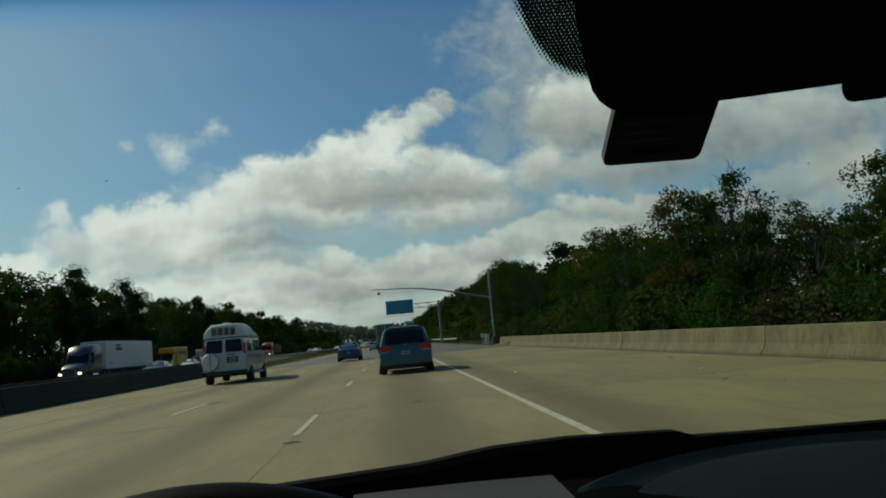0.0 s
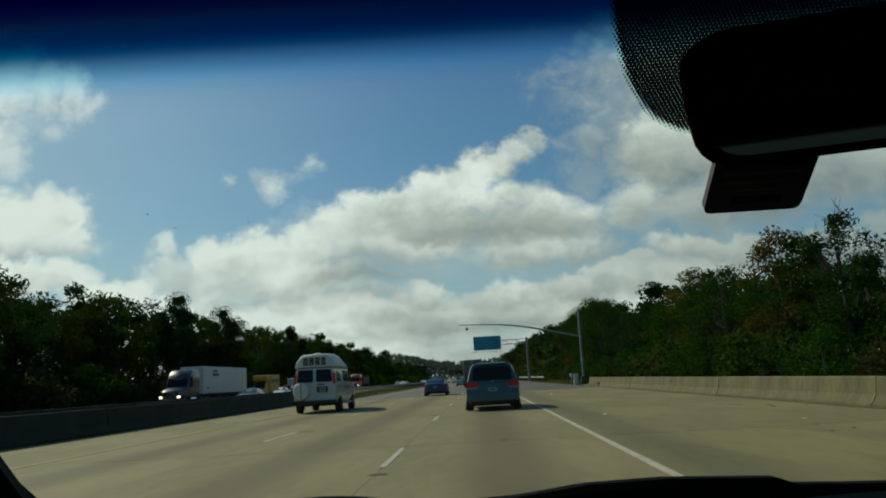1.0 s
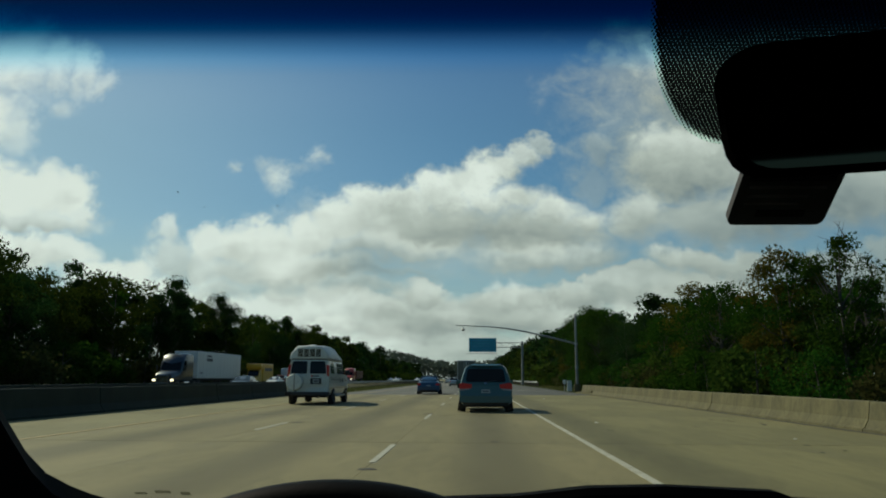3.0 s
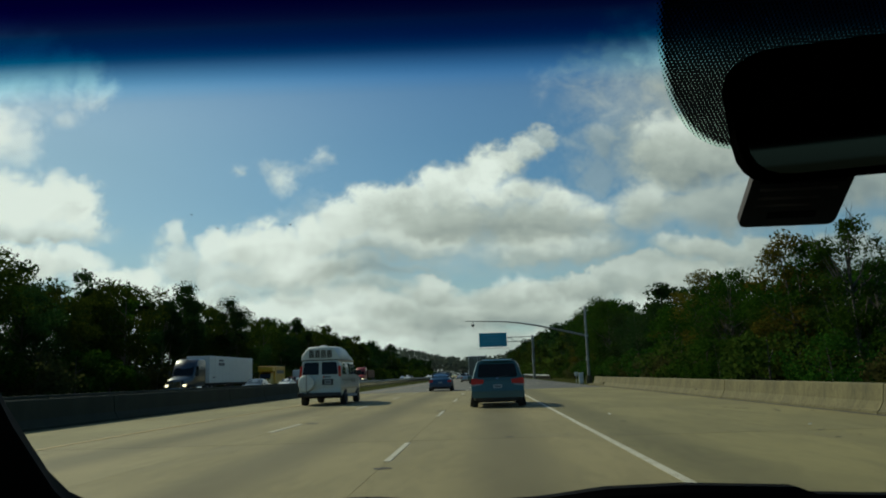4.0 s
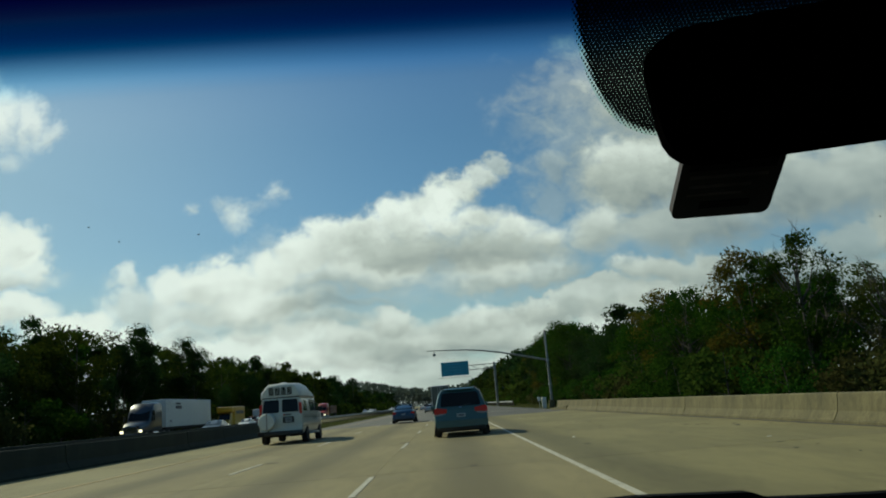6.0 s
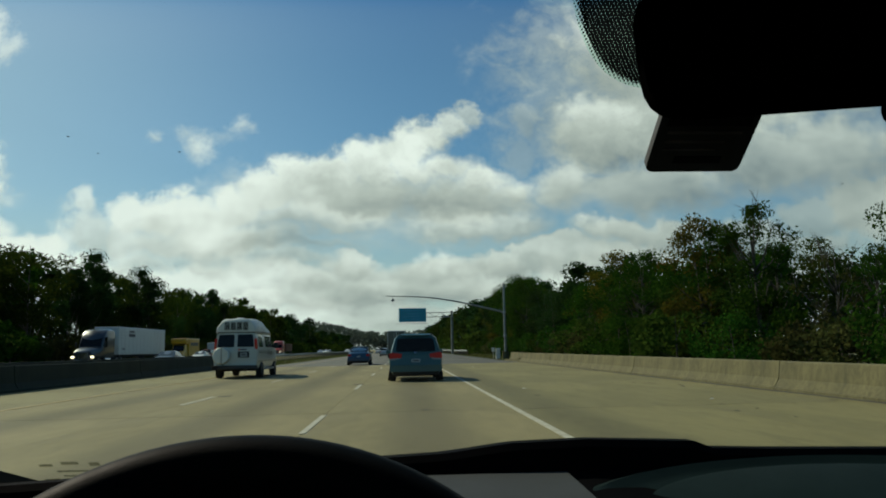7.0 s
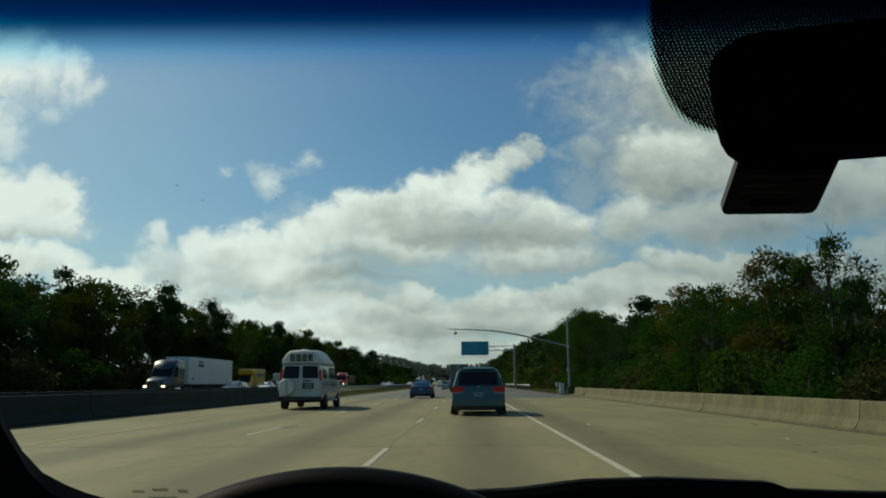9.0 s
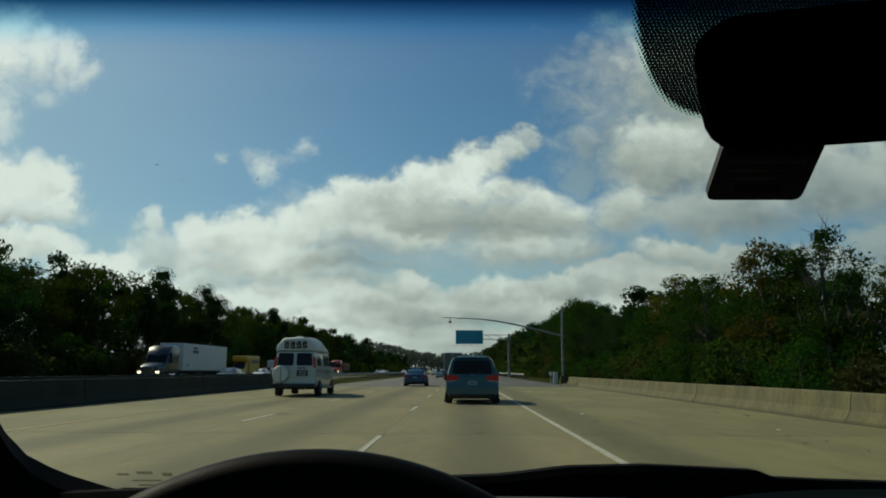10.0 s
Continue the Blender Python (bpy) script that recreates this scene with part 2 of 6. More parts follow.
    for rows, soft, torn in ((LOW_HEAPS, 0.7, 1.15), (SIDE_MASS, 0.95, 1.5), (BANK_CROWN, 0.85, 1.2), (BANK_FRONT, 1.1, 1.2), (BANK_BASES, 1.7, 1.5), (LEFT_HEAPS, 0.85, 1.2), (LEFT_WISPS, 1.25, 1.9), (CLOUDLETS, 1.7, 2.6)):
        for ca, cb, ra, rb, lum, cover in rows:
            g = k.add("ShaderNodeGroup")
            g.node_tree = tree
            for key, val in (("place", place), ("fray", fray), ("light", light), ("veil", mass)):
                k.put(g.inputs[key], val)
            for key, val in (("scale", (1 / ra, 1 / rb, 0)), ("shift", (-ca / ra, -cb / rb, 0)), ("lum", lum), ("cover", cover), ("soft", soft), ("torn", torn)):
                g.inputs[key].default_value = val
            light, mass = g.outputs[0], g.outputs[1]
    col = k.mix(k.math("MULTIPLY", mass, ahead), col, cloud_ramp(k, k.math("ADD", light, tone)))
    k.link(col, bg.inputs[0])
    bg.inputs[1].default_value = 0.10
    world.cycles.sampling_method = "MANUAL"
    world.cycles.sample_map_resolution = 512
    k.link(bg.outputs[0], out.inputs[0])


make_world()

# ---- materials ----


def mat(name, c1, c2=None, rough=0.6, scale=4.0, bump=0.0, metal=0.0, fine=60.0, coat=0.0, island=0.0, emit=None, stain=None, stretch=(1, 1, 1), rvar=0.1, spec=0.5, oil=0.0, oil_at=0.0, mottle=0.0):
    """Two-scale procedural surface: c1 to c2 by a broad noise, a fine grain, optional bump, stains and random per piece."""
    m = bpy.data.materials.new(name)
    m.use_nodes = True
    k = Nodes(m.node_tree)
    p = m.node_tree.nodes["Principled BSDF"]
    c2 = c2 or tuple(v * 0.8 for v in c1)
    co = k.add("ShaderNodeTexCoord").outputs["Object"]
    mp = k.add("ShaderNodeMapping")
    k.link(co, mp.inputs[0])
    mp.inputs["Scale"].default_value = stretch
    v = mp.outputs[0]
    n1, n2 = k.noise(v, scale, 5.0, 0.6), k.noise(v, fine, 3.0, 0.6)
    f = k.smooth(k.math("ADD", k.math("MULTIPLY", n1, 0.7), k.math("MULTIPLY", n2, 0.3)), 0.32, 0.68)
    col = k.mix(f, (*c1, 1), (*c2, 1))
    if stain:
        sc, n3 = stain[0], k.noise(v, stain[1], 6.0, 0.65, 0.6)
        col = k.mix(k.smooth(n3, 0.52, 0.72, 0.0, stain[2]), col, (*sc, 1))
    if mottle:
        n4 = k.noise(v, scale * 6.0, 6.0, 0.7, 1.0)
        col = k.mix(k.smooth(n4, 0.42, 0.66, 0.0, mottle), col, (c2[0] * 0.55, c2[1] * 0.55, c2[2] * 0.52, 1))
    if oil:
        sp = k.add("ShaderNodeSeparateXYZ")
        k.link(co, sp.inputs[0])
        wob = k.math("ADD", k.math("ABSOLUTE", k.math("SUBTRACT", sp.outputs[0], oil_at)), k.math("MULTIPLY", k.math("SUBTRACT", n1, 0.5), 0.7))
        col = k.mix(k.smooth(wob, 0.15, 1.0, oil, 0.0), col, (c2[0] * 0.45, c2[1] * 0.45, c2[2] * 0.45, 1))
    if island:
        geo = k.add("ShaderNodeNewGeometry")
        oi = k.add("ShaderNodeObjectInfo")
        hsv = k.add("ShaderNodeHueSaturation")
        k.put(hsv.inputs["Hue"], k.math("ADD", 0.5 - 0.03 * island, k.math("MULTIPLY", oi.outputs["Random"], 0.06 * island)))
        k.put(hsv.inputs["Value"], k.math("ADD", 1.0 - 0.4 * island, k.math("MULTIPLY", geo.outputs["Random Per Island"], 0.8 * island)))
        k.put(hsv.inputs["Color"], col)
        col = hsv.outputs[0]
    k.put(p.inputs["Base Color"], col)
    k.put(p.inputs["Roughness"], k.math("ADD", rough - rvar, k.math("MULTIPLY", n1, 2 * rvar), clamp=True))
    p.inputs["Metallic"].default_value = metal
    p.inputs["Specular IOR Level"].default_value = spec
    p.inputs["Coat Weight"].default_value = coat
    p.inputs["Coat Roughness"].default_value = 0.06
    if emit:
        p.inputs["Emission Color"].default_value = (*emit[:3], 1)
        p.inputs["Emission Strength"].default_value = emit[3]
    if bump:
        bp = k.add("ShaderNodeBump")
        bp.inputs["Strength"].default_value = 0.6
        bp.inputs["Distance"].default_value = bump
        k.link(k.math("ADD", k.math("MULTIPLY", n1, 1.0), k.math("MULTIPLY", n2, 0.5)), bp.inputs["Height"])
        k.link(bp.outputs[0], p.inputs["Normal"])
    return m


def leaf_mat(name, c1, c2):
    m = bpy.data.materials.new(name)
    m.use_nodes = True
    k = Nodes(m.node_tree)
    m.node_tree.nodes.clear()
    out = k.add("ShaderNodeOutputMaterial")
    geo, oi = k.add("ShaderNodeNewGeometry"), k.add("ShaderNodeObjectInfo")
    col = k.mix(geo.outputs["Random Per Island"], (*c1, 1), (*c2, 1))
    hsv = k.add("ShaderNodeHueSaturation")
    k.put(hsv.inputs["Hue"], k.math("ADD", 0.48, k.math("MULTIPLY", oi.outputs["Random"], 0.035)))
    k.put(hsv.inputs["Value"], k.math("ADD", 0.75, k.math("MULTIPLY", oi.outputs["Random"], 0.5)))
    k.put(hsv.inputs["Color"], col)
    d, t, s1 = k.add("ShaderNodeBsdfDiffuse"), k.add("ShaderNodeBsdfTranslucent"), k.add("ShaderNodeMixShader")
    k.link(hsv.outputs[0], d.inputs[0])
    k.link(hsv.outputs[0], t.inputs[0])
    s1.inputs[0].default_value = 0.42
    k.link(d.outputs[0], s1.inputs[1])
    k.link(t.outputs[0], s1.inputs[2])
    k.link(s1.outputs[0], out.inputs[0])
    return m


def glass_mat(name, tint, gloss=0.6, dark=None):
    """A pane: see-through in its tint, with a Fresnel gloss. dark: colour stops along the pane's own height for a shade band."""
    m = bpy.data.materials.new(name)
    m.use_nodes = True
    k = Nodes(m.node_tree)
    m.node_tree.nodes.clear()
    out, tr, gl, mx = k.add("ShaderNodeOutputMaterial"), k.add("ShaderNodeBsdfTransparent"), k.add("ShaderNodeBsdfGlossy"), k.add("ShaderNodeMixShader")
    fr = k.add("ShaderNodeFresnel")
    fr.inputs[0].default_value = 1.45
    k.put(mx.inputs[0], k.math("MULTIPLY", fr.outputs[0], gloss))
    gl.inputs["Roughness"].default_value = 0.03
    if dark:
        sep = k.add("ShaderNodeSeparateXYZ")
        k.link(k.add("ShaderNodeTexCoord").outputs["Object"], sep.inputs[0])
        lo, hi = dark[0][0], dark[-1][0]
        rp = k.add("ShaderNodeValToRGB")
        k.put(rp.inputs[0], k.math("DIVIDE", k.math("SUBTRACT", sep.outputs[2], lo), hi - lo))
        els = rp.color_ramp.elements
        while len(els) < len(dark):
            els.new(0.5)
        for e, (h, c) in zip(els, dark):
            e.position, e.color = (h - lo) / (hi - lo), (*c, 1)
        rp.color_ramp.interpolation = "CARDINAL"
        k.link(rp.outputs[0], tr.inputs[0])
    else:
        tr.inputs[0].default_value = (*tint, 1)
    k.link(tr.outputs[0], mx.inputs[1])
    k.link(gl.outputs[0], mx.inputs[2])
    k.link(mx.outputs[0], out.inputs[0])
    return m


def frit_mat():
    """Black ceramic print on the glass, broken into a fine screen of dots."""
    m = bpy.data.materials.new("frit")
    m.use_nodes = True
    k = Nodes(m.node_tree)
    m.node_tree.nodes.clear()
    out, tr, df, mx = k.add("ShaderNodeOutputMaterial"), k.add("ShaderNodeBsdfTransparent"), k.add("ShaderNodeBsdfDiffuse"), k.add("ShaderNodeMixShader")
    df.inputs[0].default_value = (0.004, 0.005, 0.005, 1)
    tr.inputs[0].default_value = (0.80, 0.95, 0.88, 1)
    sep = k.add("ShaderNodeSeparateXYZ")
    k.link(k.add("ShaderNodeTexCoord").outputs["Object"], sep.inputs[0])
    x, y, z = sep.outputs
    u, w = k.math("ADD", x, z), k.math("SUBTRACT", x, z)
    pu = k.math("SUBTRACT", k.math("FRACT", k.math("MULTIPLY", u, 400.0)), 0.5)
    pw = k.math("SUBTRACT", k.math("FRACT", k.math("MULTIPLY", w, 400.0)), 0.5)
    r = k.math("SQRT", k.math("ADD", k.math("MULTIPLY", pu, pu), k.math("MULTIPLY", pw, pw)))
    # loose dots grow and close up from the rim inwards; pin holes stay open in the field
    sep2 = k.add("ShaderNodeSeparateXYZ")
    k.link(k.add("ShaderNodeUVMap").outputs[0], sep2.inputs[0])
    d = sep2.outputs[0]
    dots = k.math("LESS_THAN", r, k.smooth(d, 0.0, 0.35, 0.22, 0.62))
    hole = k.math("MULTIPLY", k.math("LESS_THAN", r, 0.33), k.smooth(d, 0.30, 0.42, 0.0, 0.03))
    k.put(mx.inputs[0], k.math("MULTIPLY", dots, k.math("SUBTRACT", 1.0, k.math("MULTIPLY", hole, k.smooth(z, 1.40, 1.43, 1.0, 0.5)))))
    k.link(tr.outputs[0], mx.inputs[1])
    k.link(df.outputs[0], mx.inputs[2])
    k.link(mx.outputs[0], out.inputs[0])
    return m


M = dict(
    concrete=mat("road_concrete", (0.226, 0.194, 0.078), (0.162, 0.141, 0.058), 0.85, 0.35, 0.004, fine=22, stain=((0.12, 0.108, 0.085), 0.22, 0.55), stretch=(1, 0.25, 1), mottle=0.35),
    lane=mat("lane_concrete", (0.246, 0.203, 0.092), (0.184, 0.154, 0.070), 0.85, 0.35, 0.004, fine=22, stain=((0.13, 0.12, 0.10), 0.25, 0.45), stretch=(1, 0.2, 1), oil=0.65, mottle=0.3),
    shoulder=mat("shoulder_concrete", (0.226, 0.194, 0.078), (0.162, 0.141, 0.058), 0.85, 0.35, 0.004, fine=22, stain=((0.12, 0.108, 0.07), 0.22, 0.55), stretch=(1, 0.2, 1), oil=0.55, oil_at=-1.05, mottle=0.4),
    asphalt=mat("road_asphalt", (0.115, 0.11, 0.096), (0.085, 0.083, 0.075), 0.85, 0.4, 0.004, fine=25, stretch=(1, 0.2, 1)),
    wheel_track=mat("worn_track", (0.14, 0.13, 0.11), (0.12, 0.113, 0.10), 0.85, 0.4, 0.002, stretch=(1, .2, 1)),
    white_line=mat("line_white", (0.50, 0.47, 0.37), (0.33, 0.31, 0.24), 0.7, 3.0, 0.001, fine=40, stain=((0.24, .205, .13), 2.0, .8)),
    yellow_line=mat("line_yellow", (0.42, 0.29, 0.10), (0.30, 0.22, 0.10), 0.7, 3.0, 0.001),
    barrier=mat("barrier_concrete", (0.160, 0.136, 0.062), (0.098, 0.086, 0.042), 0.9, 0.9, 0.006, fine=18, stain=((0.05, 0.046, 0.032), 0.8, 0.85), stretch=(1, 1, 0.4), mottle=0.55),
    # grimy concrete, darkened further to carry the shade on the parapet's near face
    grimy_shaded=mat("grimy_shaded_concrete", (0.019, 0.027, 0.013), (0.012, 0.017, 0.009), 0.9, 0.9, 0.006, fine=18, stain=((0.036, 0.042, 0.024), 1.5, 0.5), stretch=(1, 1, 0.35)),
    grass=mat("grass", (0.07, 0.085, 0.03), (0.12, 0.115, 0.05), 0.95, 0.5, 0.03, fine=9),
    blade=leaf_mat("grass_blade", (0.06, 0.09, 0.02), (0.13, 0.13, 0.05)),
    bark=mat("bark", (0.085, 0.07, 0.055), (0.05, 0.042, 0.035), 0.95, 3.0, 0.02, stretch=(1, 1, .3)),
    pale_bark=mat("pale_bark", (0.065, 0.058, 0.046), (0.045, 0.04, 0.033), 0.95, 3.0, 0.02, stretch=(1, 1, .3)),
    steel=mat("galvanised_steel", (0.42, 0.43, 0.43), (0.30, 0.31, 0.31), 0.5, 1.5, 0.0, metal=0.6),
    pole=mat("pole_grey", (0.30, 0.30, 0.29), (0.22, 0.22, 0.21), 0.55, 1.0, 0.0, metal=0.4),
    wood=mat("post_wood", (0.16, 0.125, 0.09), (0.10, 0.08, 0.06), 0.9, 4.0, 0.004, stretch=(1, 1, .2)),
    sign_blue=mat("sign_blue", (0.015, 0.30, 0.40), (0.013, 0.265, 0.36), 0.5, 1.0),
    sign_text=mat("sign_text", (0.05, 0.33, 0.46), (0.04, 0.30, 0.42), 0.5, 1.0),
    sign_back=mat("sign_back", (0.30, 0.31, 0.31), (0.24, 0.25, 0.25), 0.5, 2.0, metal=0.5),
    tyre=mat("rubber", (0.018, 0.018, 0.018), (0.028, 0.027, 0.026), 0.85, 8.0),
    rim=mat("alloy", (0.34, 0.34, 0.34), (0.26, 0.26, 0.26), 0.35, 6.0, metal=0.8),
    black=mat("black_trim", (0.02, 0.02, 0.021), (0.028, 0.028, 0.028), 0.55, 6.0),
    underbody=mat("underbody", (0.012, 0.012, 0.012), (0.02, 0.018, 0.017), 0.9, 3.0),
    teal=mat("paint_teal", (0.020, 0.086, 0.094), (0.018, 0.077, 0.084), 0.35, 0.8, coat=0.4, metal=0.1, rvar=0.05),
    blue=mat("paint_blue", (0.004, 0.048, 0.115), (0.004, 0.042, 0.10), 0.35, 0.8, coat=0.4, metal=0.0, rvar=0.05),
    cream=mat("paint_cream", (0.52, 0.515, 0.45), (0.47, 0.465, 0.41), 0.4, 0.7, coat=0.5, rvar=0.05, stain=((0.42, .41, .36), 1.2, .35)),
    cream_dark=mat("paint_taupe", (0.30, 0.29, 0.25), (0.26, 0.25, 0.22), 0.45, 1.0, coat=0.4, rvar=0.05),
    fibre=mat("fibreglass", (0.66, 0.66, 0.60), (0.58, 0.58, 0.53), 0.5, 1.2, stain=((0.45, .44, .40), 1.6, .35)),
    white=mat("paint_white", (0.70, 0.70, 0.68), (0.62, 0.62, 0.60), 0.4, 0.5, coat=0.3, rvar=0.05),
    silver=mat("paint_silver", (0.36, 0.38, 0.39), (0.32, 0.34, 0.35), 0.35, 0.8, coat=0.8, metal=0.5, rvar=0.05),
    charcoal=mat("paint_charcoal", (0.035, 0.04, 0.045), (0.03, 0.033, 0.037), 0.35, 0.8, coat=0.8, metal=0.2, rvar=0.05),
    navy=mat("paint_navy", (0.02, 0.03, 0.045), (0.018, 0.026, 0.04), 0.35, 0.8, coat=0.7),
    yellow=mat("paint_yellow", (0.62, 0.34, 0.02), (0.55, 0.30, 0.02), 0.4, 0.6, coat=0.4),
    red=mat("paint_red", (0.48, 0.05, 0.03), (0.42, 0.045, 0.03), 0.4, 0.6, coat=0.5),
    maroon=mat("paint_maroon", (0.09, 0.016, 0.014), (0.075, 0.014, 0.012), 0.5, 0.6, spec=0.3),
    chrome=mat("chrome", (0.65, 0.65, 0.65), (0.55, 0.55, 0.55), 0.2, 2.0, metal=1.0),
    tint=mat("tinted_glass", (0.006, 0.007, 0.007), (0.009, 0.010, 0.010), 0.10, 2.0, rvar=0.02, spec=0.25),
    side_glass=mat("side_glass", (0.05, 0.06, 0.06), (0.07, 0.08, 0.08), 0.08, 1.0, coat=0.6, rvar=0.03),
    tail=mat("tail_light", (0.60, 0.03, 0.015), (0.48, 0.026, 0.014), 0.4, 6.0, coat=0.05, spec=0.2),
    reverse=mat("clear_lens", (0.26, 0.20, 0.19), (0.22, 0.17, 0.16), 0.3, 6.0, coat=0.2),
    amber=mat("amber_lens", (0.6, 0.2, 0.02), (0.5, 0.17, 0.02), 0.25, 6.0, coat=0.6),
    headlamp=mat("lit_headlamp", (0.8, 0.75, 0.6), (0.8, 0.75, 0.6), 0.2, 5.0, emit=(1.0, 0.82, 0.55, 3.0)),
    plate=mat("number_plate", (0.30, 0.31, 0.30), (0.25, 0.26, 0.26), 0.4, 5.0),
    bar=mat("dark_bar", (0.05, 0.055, 0.07), (0.07, 0.07, 0.08), 0.5, 5.0),
    stripe=mat("stripe_grey", (0.12, 0.12, 0.105), (0.09, 0.09, 0.08), 0.4, 2.0),
    litter=mat("litter_white", (0.7, 0.7, 0.68), (0.55, 0.55, 0.52), 0.7, 8.0),
    debris=mat("debris_dark", (0.035, 0.032, 0.028), (0.06, 0.05, 0.04), 0.9, 8.0),
    dash=mat("dash_plastic", (0.0025, 0.003, 0.003), (0.002, 0.0025, 0.0025), 0.75, 9.0, 0.0006, fine=700, spec=0.02),
    dash_grey=mat("dash_grey_plastic", (0.055, 0.064, 0.062), (0.047, 0.055, 0.053), 0.62, 9.0, 0.0006, fine=700, spec=0.08),
    pod=mat("pod_plastic", (0.008, 0.018, 0.015), (0.006, 0.014, 0.012), 0.6, 9.0, 0.0006, fine=700, spec=0.06),
    cabin=mat("cabin_cloth", (0.005, 0.006, 0.005), (0.007, 0.008, 0.007), 0.9, 20.0, spec=0.08),
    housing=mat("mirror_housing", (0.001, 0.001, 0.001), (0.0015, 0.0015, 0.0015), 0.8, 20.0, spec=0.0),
    tag=mat("tag_plastic", (0.09, 0.093, 0.09), (0.075, 0.078, 0.075), 0.6, 40.0, spec=0.08),
    tag_dark=mat("tag_print", (0.022, 0.022, 0.023), (0.028, 0.028, 0.028), 0.6, 40.0, spec=0.08),
    tag_light=mat("tag_light_print", (0.22, 0.20, 0.19), (0.09, 0.085, 0.08), 0.6, 40.0),
    leather=mat("wheel_leather", (0.003, 0.005, 0.005), (0.004, 0.006, 0.006), 0.55, 60.0, 0.0004, fine=500, spec=0.03),
    pine=leaf_mat("pine_needles", (0.012, 0.036, 0.010), (0.030, 0.062, 0.017)),
    green=leaf_mat("green_leaves", (0.012, 0.042, 0.005), (0.036, 0.086, 0.010)),
    olive=leaf_mat("olive_leaves", (0.020, 0.042, 0.006), (0.050, 0.074, 0.012)),
    rust=leaf_mat("autumn_leaves", (0.050, 0.064, 0.010), (0.135, 0.115, 0.016)),
    brown=leaf_mat("brown_leaves", (0.036, 0.046, 0.014), (0.068, 0.070, 0.022)),
    # distance haze is painted in here: leaves paler and greyer than the near woods
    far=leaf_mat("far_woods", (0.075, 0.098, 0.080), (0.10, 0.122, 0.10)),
    windscreen=glass_mat("windscreen", (0.9, 0.95, 0.93), 0.02, dark=[(1.375, (.86, .96, .87)), (1.400, (.82, .93, .88)), (1.4085, (.40, .70, .80)), (1.4175, (.03, .15, .27)), (1.431, (.004, .016, .065)), (1.46, (.002, .005, .03))]),
    frit=frit_mat(),
)
mirror_glass = bpy.data.materials.new("mirror_glass")
mirror_glass.use_nodes = True
mirror_glass.node_tree.nodes["Principled BSDF"].inputs["Metallic"].default_value = 1.0
mirror_glass.node_tree.nodes["Principled BSDF"].inputs["Roughness"].default_value = 0.03
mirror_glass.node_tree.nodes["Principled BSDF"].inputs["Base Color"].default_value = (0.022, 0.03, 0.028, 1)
M["mirror"] = mirror_glass
M["mark"] = glass_mat("glass_mark", (0.45, 0.46, 0.42), 0.0)

# ---- mesh helpers ----


def thing(name, label, category, at=(0, 0, 0), rz=0.0, group="", kind=""):
    ob = tagged(new(name), label, category, group, kind)
    ob.matrix_world = pose(*at, 0, 0, rz)
    return ob


def finish(name, bm, material, parent=None, label="", sharp=35.0):
    me = bpy.data.meshes.new(name)
    bmesh.ops.recalc_face_normals(bm, faces=bm.faces[:])
    bm.to_mesh(me)
    bm.free()
    me.materials.append(material)
    me.shade_smooth()
    me.set_sharp_from_angle(angle=radians(sharp))
    ob = new(name, me)
    if parent is not None:
        ob.parent = parent
    if label:
        tagged(ob, label)
    return ob


part = finish


def box(bm, c, s, bev=0.0, rot=None, seg=1):
    m = Matrix.Translation(c) @ (rot or Matrix()) @ Matrix.Diagonal((*s, 1))
    r = bmesh.ops.create_cube(bm, size=1.0, matrix=m)
    if bev:
        es = list({e for v in r["verts"] for e in v.link_edges})
        bmesh.ops.bevel(bm, geom=es, offset=bev, segments=seg, affect="EDGES", profile=0.6)
    return bm


def rod(bm, p, q, r, r2=None, n=10):
    p, q = Vector(p), Vector(q)
    d = q - p
    m = Matrix.Translation((p + q) / 2) @ d.to_track_quat("Z", "Y").to_matrix().to_4x4()
    bmesh.ops.create_cone(bm, cap_ends=True, segments=n, radius1=r, radius2=r if r2 is None else r2, depth=d.length, matrix=m)
    return bm


def loft(bm, rings, caps=True, closed=True):
    vs = [[bm.verts.new(p) for p in ring] for ring in rings]
    n = len(vs[0])
    for a, b in zip(vs, vs[1:]):
        for i in range(n if closed else n - 1):
            j = (i + 1) % n
            bm.faces.new((a[i], a[j], b[j], b[i]))
    if caps:
        bm.faces.new(vs[0])
        bm.faces.new(vs[-1])
    return bm


def strip_cap(bm, ring):
    """Closes a left-right symmetric ring with level strips."""
    vs = [bm.verts.new(p) for p in ring]
    n = len(vs)
    for i in range(n // 2 - 1):
        bm.faces.new((vs[i], vs[i + 1], vs[n - 2 - i], vs[n - 1 - i]))


def rounded(pts, r, n=4):
    """A polygon of (u, v) with its corners rounded."""
    out, m = [], len(pts)
    for i in range(m):
        p, a, b = Vector(pts[i]), Vector(pts[i - 1]), Vector(pts[(i + 1) % m])
        da, db = (a - p), (b - p)
        k = min(r, da.length * 0.45, db.length * 0.45)
        s, e = p + da.normalized() * k, p + db.normalized() * k
        for j in range(n + 1):
            f = j / n
            out.append(s * (1 - f) ** 2 + p * 2 * f * (1 - f) + e * f ** 2)
    return out


def plate(bm, pts, place, thick):
    """A panel: polygon pts (u, v), set in space by place(u, v, depth), thick deep."""
    loft(bm, [[place(u, v, 0.0) for u, v in pts], [place(u, v, thick) for u, v in pts]])
    return bm


def lerp(tab, x):
    return float(np.interp(x, [p[0] for p in tab], [p[1] for p in tab]))

# ---- ground and roads ----
LANES = (-13.3, -8.85, -5.17, -1.5, 2.15, 5.7, 9.2)
